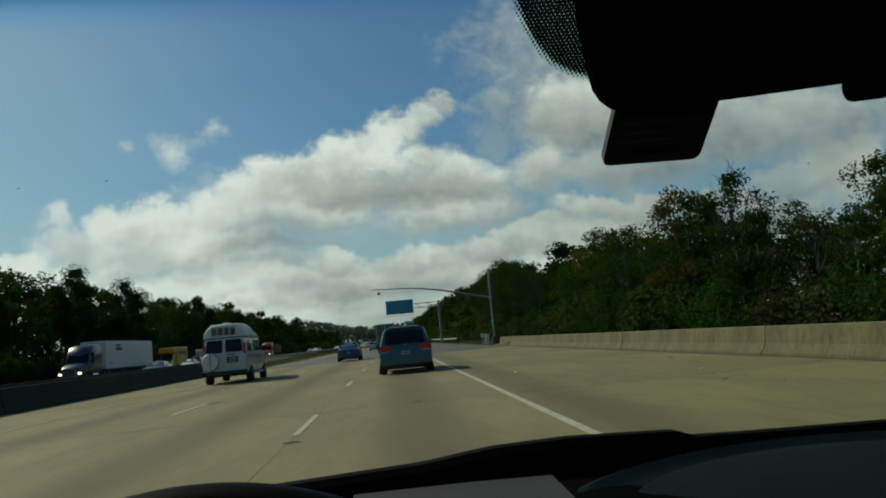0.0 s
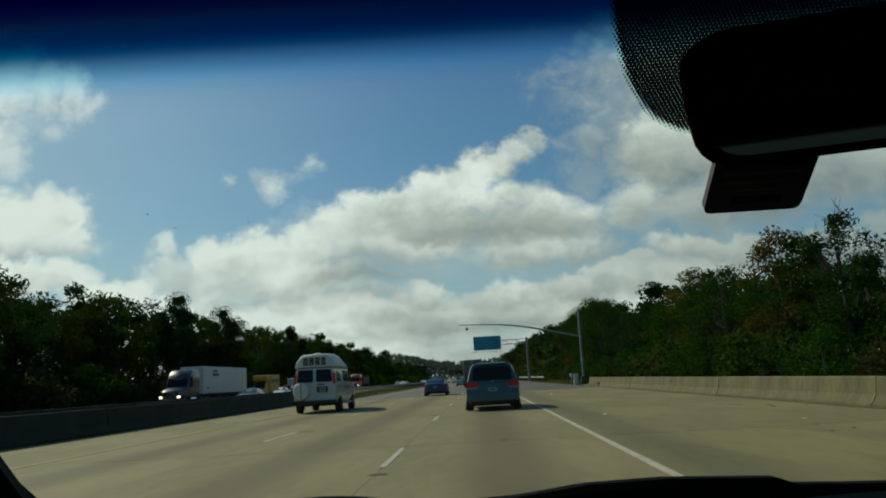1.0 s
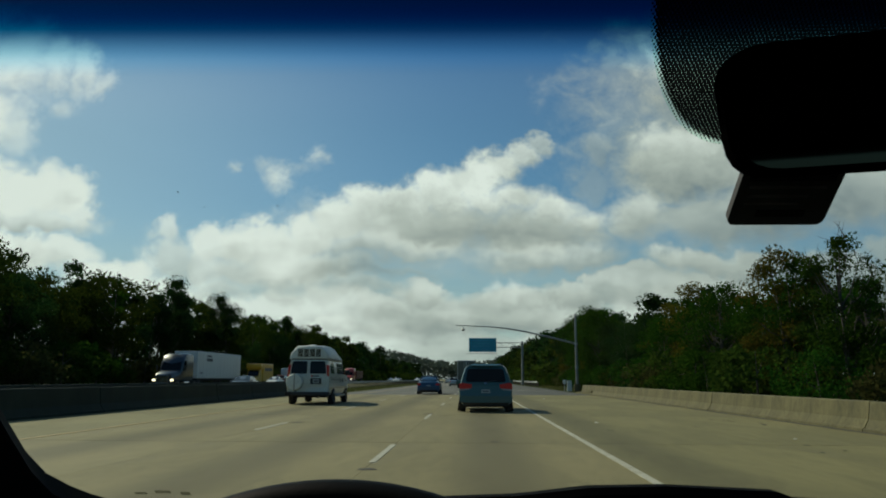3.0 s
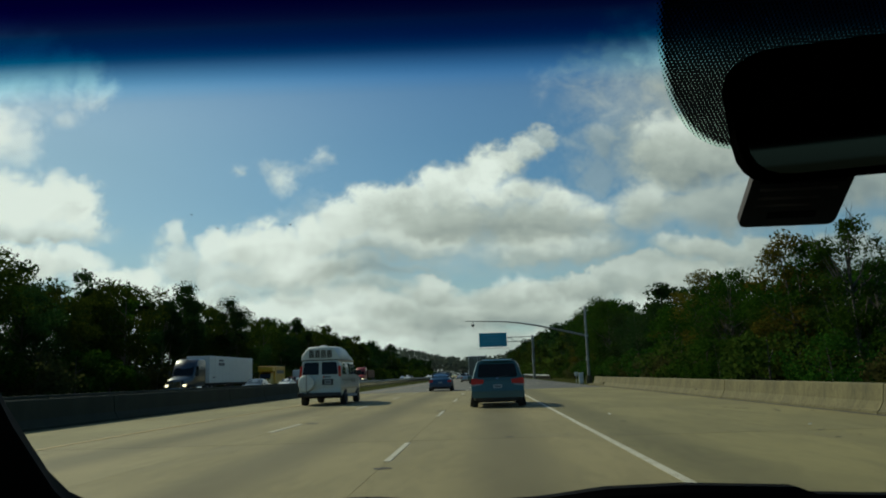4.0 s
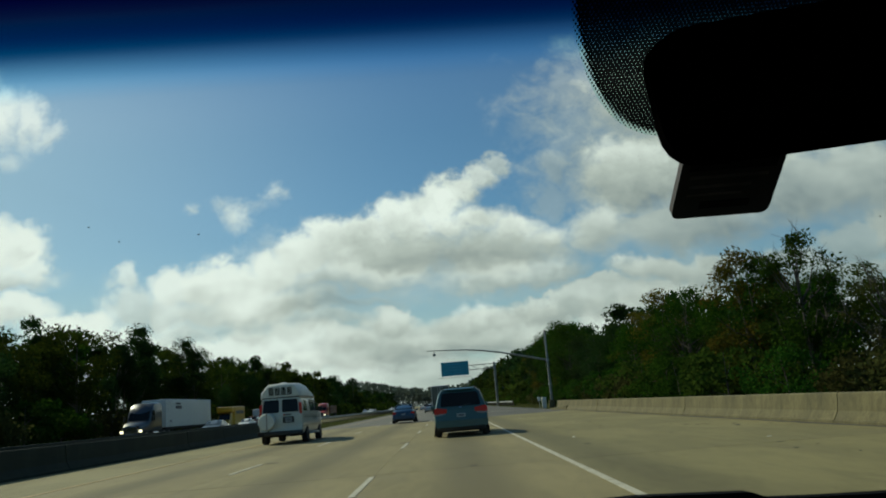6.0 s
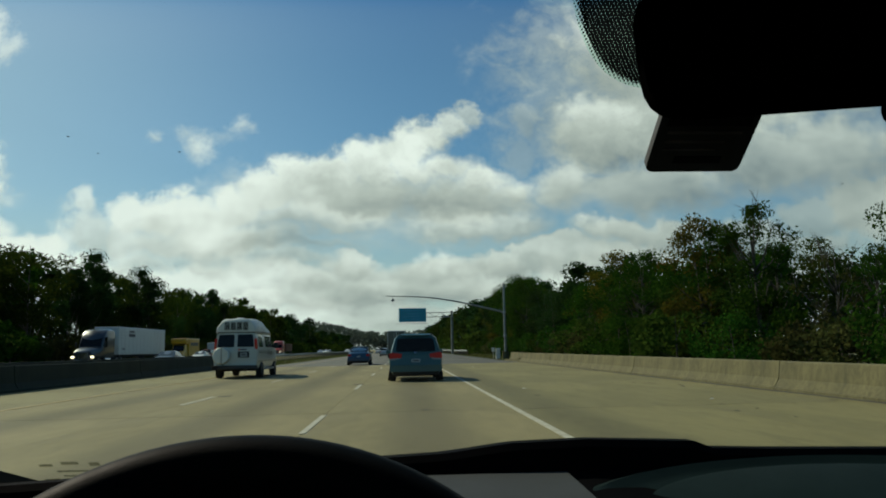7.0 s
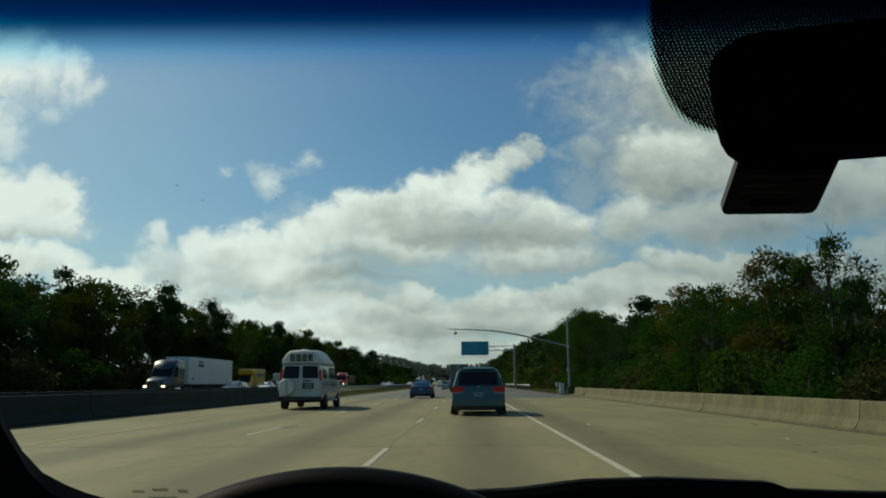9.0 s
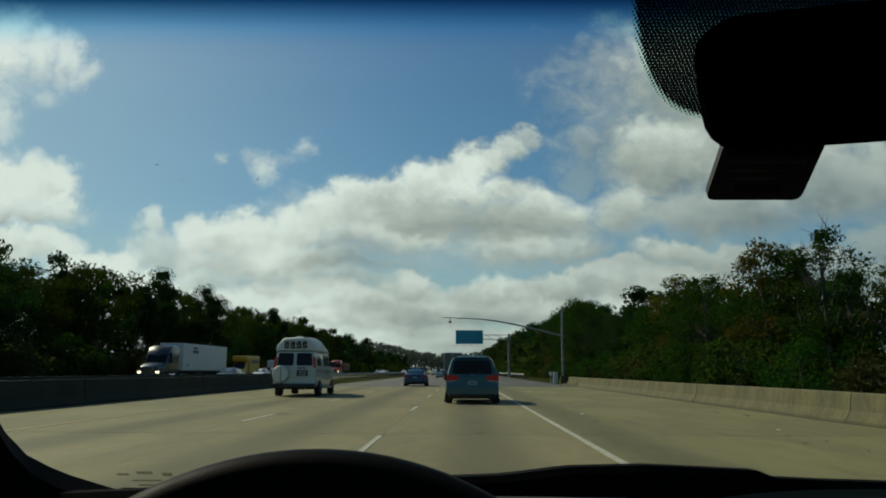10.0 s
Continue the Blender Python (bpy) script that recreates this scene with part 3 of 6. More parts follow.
DECK_END = 59.0


def make_ground():
    bm = bmesh.new()
    xs = [-2600, -900, -300, -120, -60, -38, -17, -11, 9.3, 12, 18, 30, 60, 140, 400, 1000, 2600]
    ys = [-800, -200, -60, 0, 59, 62, 120, 200, 320, 500, 800, 1300, 2000, 3200]
    grid = [[bm.verts.new((x, y, -0.16 if -17.2 < x < 12.5 else -0.16 + 0.10 * math.sin(x * 0.7 + y * 0.013))) for x in xs] for y in ys]
    for r, s in zip(grid, grid[1:]):
        for i in range(len(xs) - 1):
            bm.faces.new((r[i], r[i + 1], s[i + 1], s[i]))
    tagged(finish("ground", bm, M["grass"]), "rough grassy ground running to the horizon", "ground", kind="structure")


make_ground()

road = thing("road", "pale worn concrete motorway deck leading into asphalt", "road", kind="structure")
bm = bmesh.new()
box(bm, (-2.05, 14.0, -0.10), (22.6, 90.0, 0.10))
part("road_bed", bm, M["debris"], road, "dark joint filler")
bm = bmesh.new()
loft(bm, [[(-10.9, y, 0.0), (9.0, y, 0.0), (9.3, y, -0.2), (-11.2, y, -0.2)] for y in (DECK_END + 0.02, 150, 400, 800, 1400)])
part("carriageway", bm, M["asphalt"], road, "darker asphalt past the end of the deck")
for x in (-0.9 + 0.35, 1.55 - 0.35):
    bm = bmesh.new()
    box(bm, (x, 380, 0.003), (0.55, 640, 0.006))
    part("wheel_track", bm, M["wheel_track"], road, "paler worn wheel track")

far_road = thing("opposite_road", "asphalt roadway for the oncoming traffic", "road", kind="structure")
bm = bmesh.new()
loft(bm, [[(-37.0, y, 0.0), (-18.2, y, 0.0), (-18.0, y, -0.2), (-37.2, y, -0.2)] for y in (-60, 60, 200, 600, 1400)])
part("carriageway", bm, M["concrete"], far_road)

markings = thing("road_marking", "worn white and yellow road markings", "road marking", kind="structure")
for x, y0, y1, w, key in ((2.15, -25, 59.6, .115, "white_line"), (2.15, 59.6, 900, .115, "white_line"), (-8.95, -25, 59.6, .12, "yellow_line"), (-8.95, 59.6, 900, .12, "yellow_line"), (-22.5, -40, 700, .12, "white_line")):
    bm = bmesh.new()
    box(bm, (x, (y0 + y1) / 2, 0.004), (w, y1 - y0, 0.008))
    part("edge_line", bm, M[key], markings)
bm = bmesh.new()
box(bm, (0, 1.52, 0.004), (0.10, 3.05, 0.008))
dash0 = part("dash", bm, M["white_line"], markings)
dash0.location = (-1.5, 11.44 - 36.57, 0)
for x, p in ((-1.5, 11.44), (-5.17, 18.3)):
    for i in range(-3, 40):
        if (x, i) == (-1.5, -3):
            continue
        o = dash0.copy()
        scene.collection.objects.link(o)
        o.location = (x, p + 12.19 * i, 0)
for x0, y0, x1, y1 in ((3.2, 84.0, 7.9, 79.0), (3.0, 96.0, 7.6, 93.0), (2.9, 122.0, 6.4, 119.0)):
    bm = bmesh.new()
    box(bm, ((x0 + x1) / 2, (y0 + y1) / 2, 0.004), (math.hypot(x1 - x0, y1 - y0), 0.3, 0.008), rot=Matrix.Rotation(math.atan2(y1 - y0, x1 - x0), 4, "Z"))
    part("gore_line", bm, M["white_line"], markings)


def barrier_mesh(h, length, key, w=0.42):
    """One cast length of a safety-shape parapet; its sloped face looks to -x, it starts at y = 0."""
    bm = bmesh.new()
    prof = [(0.0, -0.1), (0.0, 0.08), (0.05, 0.10), (0.16, 0.30), (0.21, h - 0.03), (0.235, h), (w - 0.02, h), (w, h - 0.03), (w, -0.1)]
    loft(bm, [[(x, y, z) for x, z in prof] for y in (0.0, length)])
    bmesh.ops.recalc_face_normals(bm, faces=bm.faces[:])
    me = bpy.data.meshes.new("barrier_length")
    bm.to_mesh(me)
    bm.free()
    me.materials.append(M[key])
    return me


def barrier(name, label, x, y0, y1, h, step, flip, key):
    th = thing(name, label, "barrier", kind="structure")
    me = barrier_mesh(h, step - 0.032, key)
    i = 0
    while y0 + i * step < y1 - 0.01:
        o = new("barrier_length", me)
        o.parent = th
        jog = 0.008 * math.sin(i * 2.3)
        o.matrix_basis = pose(x + jog, y0 + i * step + (step - 0.032 if flip else 0), 0.004 * math.sin(i * 1.7), 0, 0, 180 if flip else 0)
        i += 1


barrier("barrier_right", "weathered pale concrete parapet beside the shoulder", 9.1, -29.5, 61.0, 0.72, 6.03, False, "barrier")
barrier("barrier_left", "dark grimy median parapet beside the inner shoulder, face shade put into its colour", -13.0, -29.0, 58.0, 0.88, 6.21, True, "grimy_shaded")
barrier("barrier_median", "far concrete parapet of the opposite roadway", -16.0, -29.0, 58.0, 0.95, 6.21, False, "grimy_shaded")
tagf = thing("graffiti", "small white spray-painted strokes on the parapet face", "graffiti", kind="structure")
for i in range(6):
    bm = bmesh.new()
    y, z = 23.2 + i * 0.24, 0.50 + 0.03 * math.sin(i * 2.1)
    loft(bm, [[(9.2915 + 0.12 * (zz - 0.5) - e, yy, zz) for yy, zz in ((y - .13, z + .07), (y - .09, z + .08), (y + .09, z - .07), (y + .05, z - .08))] for e in (0.0, 0.006)])
    part("stroke", bm, M["litter"], tagf)
bm = bmesh.new()
loft(bm, [[(9.15, 61.1, 0), (9.6, 61.1, 0), (9.6, 61.1, 0.32), (9.15, 61.1, 0.32)], [(8.6, 66.5, -0.1), (9.6, 66.5, -0.1), (9.6, 66.5, 0.12), (8.6, 66.5, 0.12)]])
tagged(finish("wing_wall", bm, M["barrier"]), "low tapered concrete kerb past the parapet end", "kerb", kind="structure")


def guardrail(label, x, y0, y1, side, step=1.905):
    th = thing("guardrail", label, "guardrail", (x, y0, 0), kind="structure")
    wave = [(0.0, .50), (.05, .54), (.05, .58), (.0, .62), (.0, .66), (.05, .70), (.05, .74), (.0, .78)]
    bm = bmesh.new()
    ring = [(side * a, z) for a, z in wave] + [(side * (a - 0.008), z) for a, z in reversed(wave)]
    loft(bm, [[(px, y, pz) for px, pz in ring] for y in np.linspace(0, y1 - y0, 12)])
    part("rail", bm, M["steel"], th, "galvanised corrugated rail")
    bm = bmesh.new()
    box(bm, (-side * 0.16, 0, 0.30), (0.16, 0.14, 0.9), 0.01)
    box(bm, (-side * 0.05, 0, 0.64), (0.12, 0.12, 0.34), 0.01)
    p0 = part("post", bm, M["wood"], th)
    for i in range(1, int((y1 - y0) / step)):
        o = p0.copy()
        scene.collection.objects.link(o)
        o.location = (0, i * step, 0)


guardrail("galvanised guardrail on wooden posts in the grass median", -16.9, 57.5, 330, 1)
guardrail("galvanised guardrail beside the grass verge", 10.9, 134, 250, -1)

# ---- foliage ----


def quads(name, centres, size, rng, material, tall=1.0, flat=0.0):
    """Leaves: one small four-cornered blade at each centre, turned at random."""
    n = len(centres)
    u = rng.normal(size=(n, 3))
    u /= np.linalg.norm(u, axis=1)[:, None]
    w = rng.normal(size=(n, 3))
    w[:, 2] *= 1 - flat
    v = np.cross(u, w)
    v /= np.linalg.norm(v, axis=1)[:, None] + 1e-9
    s = (size * rng.uniform(0.6, 1.4, n))[:, None]
    pts = np.empty((n, 4, 3))
    pts[:, 0] = centres - u * s
    pts[:, 1] = centres - v * s * 0.55 * tall
    pts[:, 2] = centres + u * s
    pts[:, 3] = centres + v * s * 0.55 * tall
    me = bpy.data.meshes.new(name)
    me.vertices.add(4 * n)
    me.vertices.foreach_set("co", pts.reshape(-1))
    me.loops.add(4 * n)
    me.loops.foreach_set("vertex_index", np.arange(4 * n, dtype=np.int32))
    me.polygons.add(n)
    me.polygons.foreach_set("loop_start", np.arange(0, 4 * n, 4, dtype=np.int32))
    me.update(calc_edges=True)
    me.materials.append(material)
    return me


def tree(name, label, seed, h, spread, base, leaves, size, key, clumps, bark="bark", round_top=1.0, limbs=10, twigs=0, puff=1.0, crisp=False, core=0.0):
    """A tapered trunk with limbs, and a crown of leaf clumps with gaps. base: where the crown starts, as a share of the height."""
    rng = np.random.default_rng(seed)
    th = tagged(new(name), label, "tree" if h > 4.5 else "bush")
    cz, hz = h * (1 + base) / 2, h * (1 - base) / 2
    cs, rs = [], []
    for i in range(clumps):
        d = rng.normal(size=3)
        d /= np.linalg.norm(d)
        k = rng.uniform(0.35, 1.0) ** 0.6
        fz = d[2] * k
        wz = math.sqrt(max(0.08, 1 - max(0, fz) ** 2 * round_top)) if fz > 0 else 1.0 - 0.35 * abs(fz)
        cs.append((d[0] * k * spread * wz, d[1] * k * spread * wz, cz + fz * hz))
        rs.append(rng.uniform(0.20, 0.34) * puff * spread * (1.15 - 0.35 * k))
    cs, rs = np.array(cs), np.array(rs)
    pick = rng.integers(0, clumps, leaves)
    d = rng.normal(size=(leaves, 3))
    d /= np.linalg.norm(d, axis=1)[:, None]
    pos = cs[pick] + d * (rs[pick] * (rng.uniform(0.05, 1.0, leaves) ** 0.42 if crisp else np.minimum(np.abs(rng.normal(0.80, 0.24, leaves)), 1.12)))[:, None] * np.array([1.15, 1.15, 0.85])
    pos[:, 2] = np.maximum(pos[:, 2], 0.1)
    crown = new("crown", quads("crown", pos, size, rng, M[key]))
    crown.parent = th
    if core:
        # opaque leaf-coloured ball added inside each clump to block light through the crown
        bm = bmesh.new()
        for c, r in zip(cs, rs):
            m = Matrix.Translation((c[0], c[1], max(c[2], r * 0.5))) @ Matrix.Diagonal((r * 1.15, r * 1.15, r * 0.85, 1))
            for v in bmesh.ops.create_icosphere(bm, subdivisions=1, radius=core, matrix=m)["verts"]:
                v.co += Vector(rng.normal(size=3)) * r * 0.13
        part("inner_foliage", bm, M[key], th)
    bm = bmesh.new()
    r0 = 0.012 * h + 0.05
    lean = rng.normal(size=2) * 0.03 * h
    line = [Vector((lean[0] * f * f, lean[1] * f * f, h * 0.9 * f)) for f in (0, .02, .2, .4, .6, .8, 1)]
    for a, b, f in zip(line, line[1:], range(6)):
        rod(bm, a, b, r0 * (1.5 if f == 0 else 1.0 - 0.15 * f), r0 * (1.0 - 0.15 * (f + 1)), 7)
    order = np.argsort(-rs)[:limbs]
    for i in order:
        c = Vector(cs[i])
        f = min(0.85, max(0.15, (c.z - 0.22 * h) / (h * 0.9)))
        a = Vector((lean[0] * f * f, lean[1] * f * f, h * 0.9 * f))
        mid = (a + c) / 2 + Vector((0, 0, -0.04 * h))
        rod(bm, a, mid, r0 * 0.38, r0 * 0.25, 5)
        rod(bm, mid, c, r0 * 0.25, r0 * 0.08, 5)
    for i in range(twigs):
        c = Vector(cs[i % clumps])
        dd = Vector(rng.normal(size=3))
        dd.z = abs(dd.z) + 0.6
        rod(bm, c, c + dd.normalized() * rng.uniform(0.6, 1.5), 0.022, 0.006, 3)
    part("trunk", bm, M[bark], th)
    return th


FAR = pose(0, -300, -60)
KINDS = {}


def kind(key, *a, **kw):
    KINDS[key] = tree(*a, **kw)


kind("pine1", "pine", "tall dark loblolly pine with a rounded clumped crown", 1, 13, 3.3, .36, 6200, .125, "pine", 13, puff=1.7, crisp=True, core=.4)
kind("pine2", "pine", "dark pine with an open clumped top", 2, 13.5, 2.8, .45, 6400, .11, "pine", 10, limbs=10, puff=1.6, crisp=True, core=.4)
kind("pine3", "pine", "broad dark pine in the wood's edge", 3, 12, 3.9, .25, 7600, .115, "pine", 18, puff=1.5, crisp=True)
kind("oak1", "oak", "green broadleaf tree behind the parapet", 4, 9, 3.2, .15, 7600, .095, "green", 44, puff=1.0)
kind("oak2", "oak", "olive green broadleaf tree in early autumn leaf", 5, 9.5, 3.0, .18, 7600, .095, "olive", 32, puff=1.15)
kind("gum", "sweetgum", "sweetgum turning yellow and rust", 6, 9.5, 2.6, .16, 7000, .088, "rust", 28, puff=1.15)
kind("brown", "thin_tree", "half bare tree with brownish leaves and pale twigs", 7, 9, 2.4, .2, 1500, .10, "brown", 34, bark="pale_bark", limbs=34, twigs=150, core=0.0)
kind("sparse", "young_tree", "slender tree with sparse green leaves and gaps", 8, 9.5, 2.2, .18, 4200, .085, "green", 26, bark="pale_bark", limbs=24, twigs=60, core=0.0)
kind("bush1", "bush", "dense green bush behind the barrier", 9, 3.6, 2.4, .0, 1900, .14, "green", 26, limbs=6)
kind("bush2", "bush", "brownish olive scrub at the wood's edge", 10, 3.4, 2.5, .0, 1700, .14, "olive", 24, limbs=6)
kind("bush3", "bush", "dull brown thicket at the wood's edge", 11, 3.0, 2.6, .0, 1500, .14, "brown", 24, limbs=8)
kind("far_pine", "pine", "distant dark pine in the roadside wood", 12, 13, 3.8, .2, 1250, .30, "pine", 13, limbs=5, puff=1.7, crisp=True, core=.4)
kind("far_oak", "oak", "distant broadleaf tree in the roadside wood", 13, 11, 4.0, .08, 1250, .30, "olive", 16, limbs=5, puff=1.45, crisp=True, core=.4)
kind("mid_oak", "oak", "green broadleaf tree deeper in the wood", 14, 9.5, 3.3, .12, 2700, .175, "green", 24, limbs=6, puff=1.3, crisp=True, core=.4)
kind("mid_pine", "pine", "dark rounded pine deeper in the wood", 15, 12.5, 3.4, .25, 2600, .185, "pine", 13, limbs=6, puff=1.7, crisp=True, core=.4)
kind("bush4", "bush", "dense fine leaved green bush behind the parapet", 16, 3.6, 2.4, .0, 3200, .085, "green", 30, limbs=6, crisp=True)
for o in KINDS.values():
    o.matrix_basis = FAR
rng = random.Random(5)
PLANTED = set()


def plant(key, x, y, s, group):
    o = KINDS[key]
    m = pose(x, y, -0.2, 0, 0, rng.uniform(0, 360)) @ Matrix.Scale(s, 4)
    tag = "woodland trees " + group if o["category"] == "tree" else "scrub " + group
    if key not in PLANTED:
        PLANTED.add(key)
        o.matrix_basis = m
        tagged(o, group=tag)
        return
    c = copy_thing(o, m)
    c.matrix_basis = m
    tagged(c, group=tag)


# left wood beyond the opposite road: pines over scrub
y = 30.0
while y < 620:
    near = y < 210
    for row, x in enumerate((-46, -52, -59)):
        if row == 2:
            continue
        key = rng.choice(["pine1", "pine1", "pine2", "pine3", "oak2"] if near and row < 1 else ["mid_pine", "mid_pine", "mid_oak"] if near and y < 130 else ["far_pine", "far_pine", "far_oak"])  # nearer rows are finer
        base = {"far_oak": 11.0, "oak2": 9.5, "mid_oak": 9.5, "mid_pine": 12.5}.get(key, 13.0)
        want = rng.choice((9.0, 11.0, 13.0, 14.5, 15.5)) + rng.uniform(-.7, .7) + row * 0.3 + (1.5 if 100 < y < 240 else 0) - (2.5 if y > 380 else 0)
        plant(key, x + rng.uniform(-2.2, 2.2), y + rng.uniform(-2, 2), want / base, "left")
    if near:
        for dx in (0, 1.6):
            plant(rng.choice(["bush2", "bush3", "bush3", "bush1"]), -41.0 - dx + rng.uniform(-1, 1), y + rng.uniform(-2, 2), rng.uniform(0.9, 1.5), "left")
    elif y < 420:
        plant("far_oak", -42, y, rng.uniform(0.35, 0.5), "left")
    y += 4.6 if y < 130 else (6.5 if near else 8.0)

# right wood behind the parapet and the verge
y = 7.0
while y < 560:
    near = y < 150
    want = lerp([(0, 5.6), (30, 6.3), (45, 6.9), (60, 7.7), (75, 8.8), (95, 10.4), (130, 11.2), (170, 11.6), (300, 12.5), (560, 13)], y)
    for row, x in enumerate((16.0, 20.5, 26.0)):
        if row == 2:
            continue
        if near and row < 1 or y < 40:
            key = rng.choice(["oak1", "oak1", "oak1", "oak2", "oak2", "sparse", "brown", "gum", "pine3" if y > 50 else "oak2", "pine3" if y > 50 else "gum"])
        else:
            key = rng.choice(["mid_oak", "mid_pine", "mid_pine"] if y < 90 else ["far_oak", "far_pine", "far_pine"])
        base = {"oak1": 9.0, "oak2": 9.5, "gum": 9.5, "brown": 9.0, "sparse": 9.5, "far_oak": 11.0, "pine3": 12.0, "pine2": 13.5, "mid_oak": 9.5, "mid_pine": 12.5}.get(key, 13.0)
        k = want * rng.choice((.78, .88, .95, 1.0, 1.08)) * rng.uniform(.95, 1.05) * (1.0 + 0.06 * row)
        plant(key, x + rng.uniform(-1.3, 1.3) + (1.5 if y > 62 else 0), y + rng.uniform(-1.5, 1.5), k / base, "right")
    if near:
        for dx in (0.0, 2.0):
            plant(rng.choice(["bush4", "bush4", "bush2", "bush3"] if y > 14 else ["bush4"]) if y < 60 else rng.choice(["bush1", "bush1", "bush2", "bush3"]), 12.9 + dx + rng.uniform(-.4, .6) + (2.0 if y > 60 else 0), y + rng.uniform(-1.5, 1.5), rng.uniform(0.6, 1.0), "right")
    elif y < 420:
        plant("far_oak", 14.5, y, rng.uniform(0.35, 0.5), "right")
    y += 3.6 if y < 70 else (5.0 if near else 7.5)

# a few trees that stand out of the hedge: two in autumn leaf, one thin and open
for key, x, y, k in (("gum", 15.4, 38.5, .84), ("sparse", 15.2, 32.0, .82), ("gum", 15.8, 56.0, .88)):
    plant(key, x, y, k, "right")


def far_woods(name, label, spans, seed):
    """Distant wooded ridge: one sheet of clumped treetops."""
    g = np.random.default_rng(seed)
    cs = []
    for x0, x1, y, depth, top in spans:
        n = int((x1 - x0) / 5.5)
        for i in range(n):
            x = x0 + (x1 - x0) * (i + g.uniform()) / n
            f = (x - x0) / (x1 - x0)
            hh = top(f) * g.uniform(0.82, 1.08)
            m = 280
            p = np.empty((m, 3))
            p[:, 0] = x + g.normal(size=m) * 3.6
            p[:, 1] = y + g.normal(size=m) * depth
            p[:, 2] = hh * g.uniform(size=m) ** 0.65
            cs.append(p)
    c = np.concatenate(cs)
    c[:, 2] = np.maximum(c[:, 2], 0.3)
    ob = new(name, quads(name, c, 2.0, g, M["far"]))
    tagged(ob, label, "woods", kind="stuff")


far_woods("far_woods", "wooded ridge on the horizon, haze put into its leaf colour", [(-420, 420, 1250, 25, lambda f: 38 + 7 * math.sin(f * 9) + 4 * math.sin(f * 23)), (-330, -60, 700, 20, lambda f: 17), (16, 300, 640, 20, lambda f: 17 + 12 * f)], 21)

# undergrowth along the far edges of both woods
for nm, x0, y0 in (("left", -43.0, 205), ("right", 15.5, 150), ("left", -45.0, 25), ("right", 20.0, 5)):
    g = np.random.default_rng(41)
    last = 640 if y0 > 100 else 210
    fine = y0 < 10
    n = 20000 if fine else 9000
    yy = y0 + (last - y0) * g.uniform(size=n)
    pts = np.stack([x0 + g.normal(size=n) * 1.6, yy, 4.6 * g.uniform(size=n) * (0.7 + 0.3 * np.sin(yy * 0.21))], -1)
    tagged(new("undergrowth", quads("undergrowth", pts, 0.62 if y0 > 100 else 0.19 if fine else 0.34, g, M["olive"])), "dense dull green undergrowth below the trees", "undergrowth", kind="stuff")
# grass tufts on the median and the verge
g = np.random.default_rng(31)
n = 26000
yy = 60 + 150 * g.uniform(size=n) ** 1.6
left = g.uniform(size=n) < 0.45
xx = np.where(left, g.uniform(-17.6, -11.0, n), g.uniform(9.1, 15.5, n))
pts = np.stack([xx, yy, -0.10 + 0.05 * g.uniform(size=n)], -1)
tagged(new("grass_tufts", quads("grass_tufts", pts, 0.11, g, M["blade"], tall=0.35)), "short tufts of green and straw grass", "grass", kind="stuff")

# ---- vehicles ----


def lathe(bm, prof, n=28, axis="X"):
    """Turns (radius, along) points round an axis."""
    rings = []
    for i in range(n):
        a = 2 * math.pi * i / n
        rings.append([(w, r * math.cos(a), r * math.sin(a)) if axis == "X" else (r * math.cos(a), w, r * math.sin(a)) for r, w in prof])
    rings.append(rings[0])
    vs = [[bm.verts.new(p) for p in ring] for ring in rings[:-1]]
    for i in range(n):
        a, b = vs[i], vs[(i + 1) % n]
        for j in range(len(prof) - 1):
            bm.faces.new((a[j], a[j + 1], b[j + 1], b[j]))
    bmesh.ops.remove_doubles(bm, verts=bm.verts[:], dist=1e-5)
    return bm


def wheel(parent, x, y, r, w, rim_key="rim"):
    s = 1 if x > 0 else -1
    bm = bmesh.new()
    h = w / 2
    lathe(bm, [(r * .62, -h), (r * .93, -h), (r, -h * .6), (r, h * .6), (r * .93, h), (r * .62, h), (r * .60, 0), (r * .62, -h)])
    t = part("wheel", bm, M["tyre"], parent)
    t.location = (x, y, r)
    bm = bmesh.new()
    lathe(bm, [(0.001, s * h * .55), (r * .15, s * h * .72), (r * .2, s * h * .45), (r * .5, s * h * .55), (r * .60, s * h * .95), (r * .63, s * h * .98), (r * .63, 0.0), (.001, 0.0)], 20)
    for i in range(5):
        a = 2 * math.pi * i / 5
        rod(bm, (s * h * .62, 0, 0), (s * h * .72, r * .58 * math.cos(a), r * .58 * math.sin(a)), r * .09, r * .07, 6)
    part("rim", bm, M[rim_key], t)


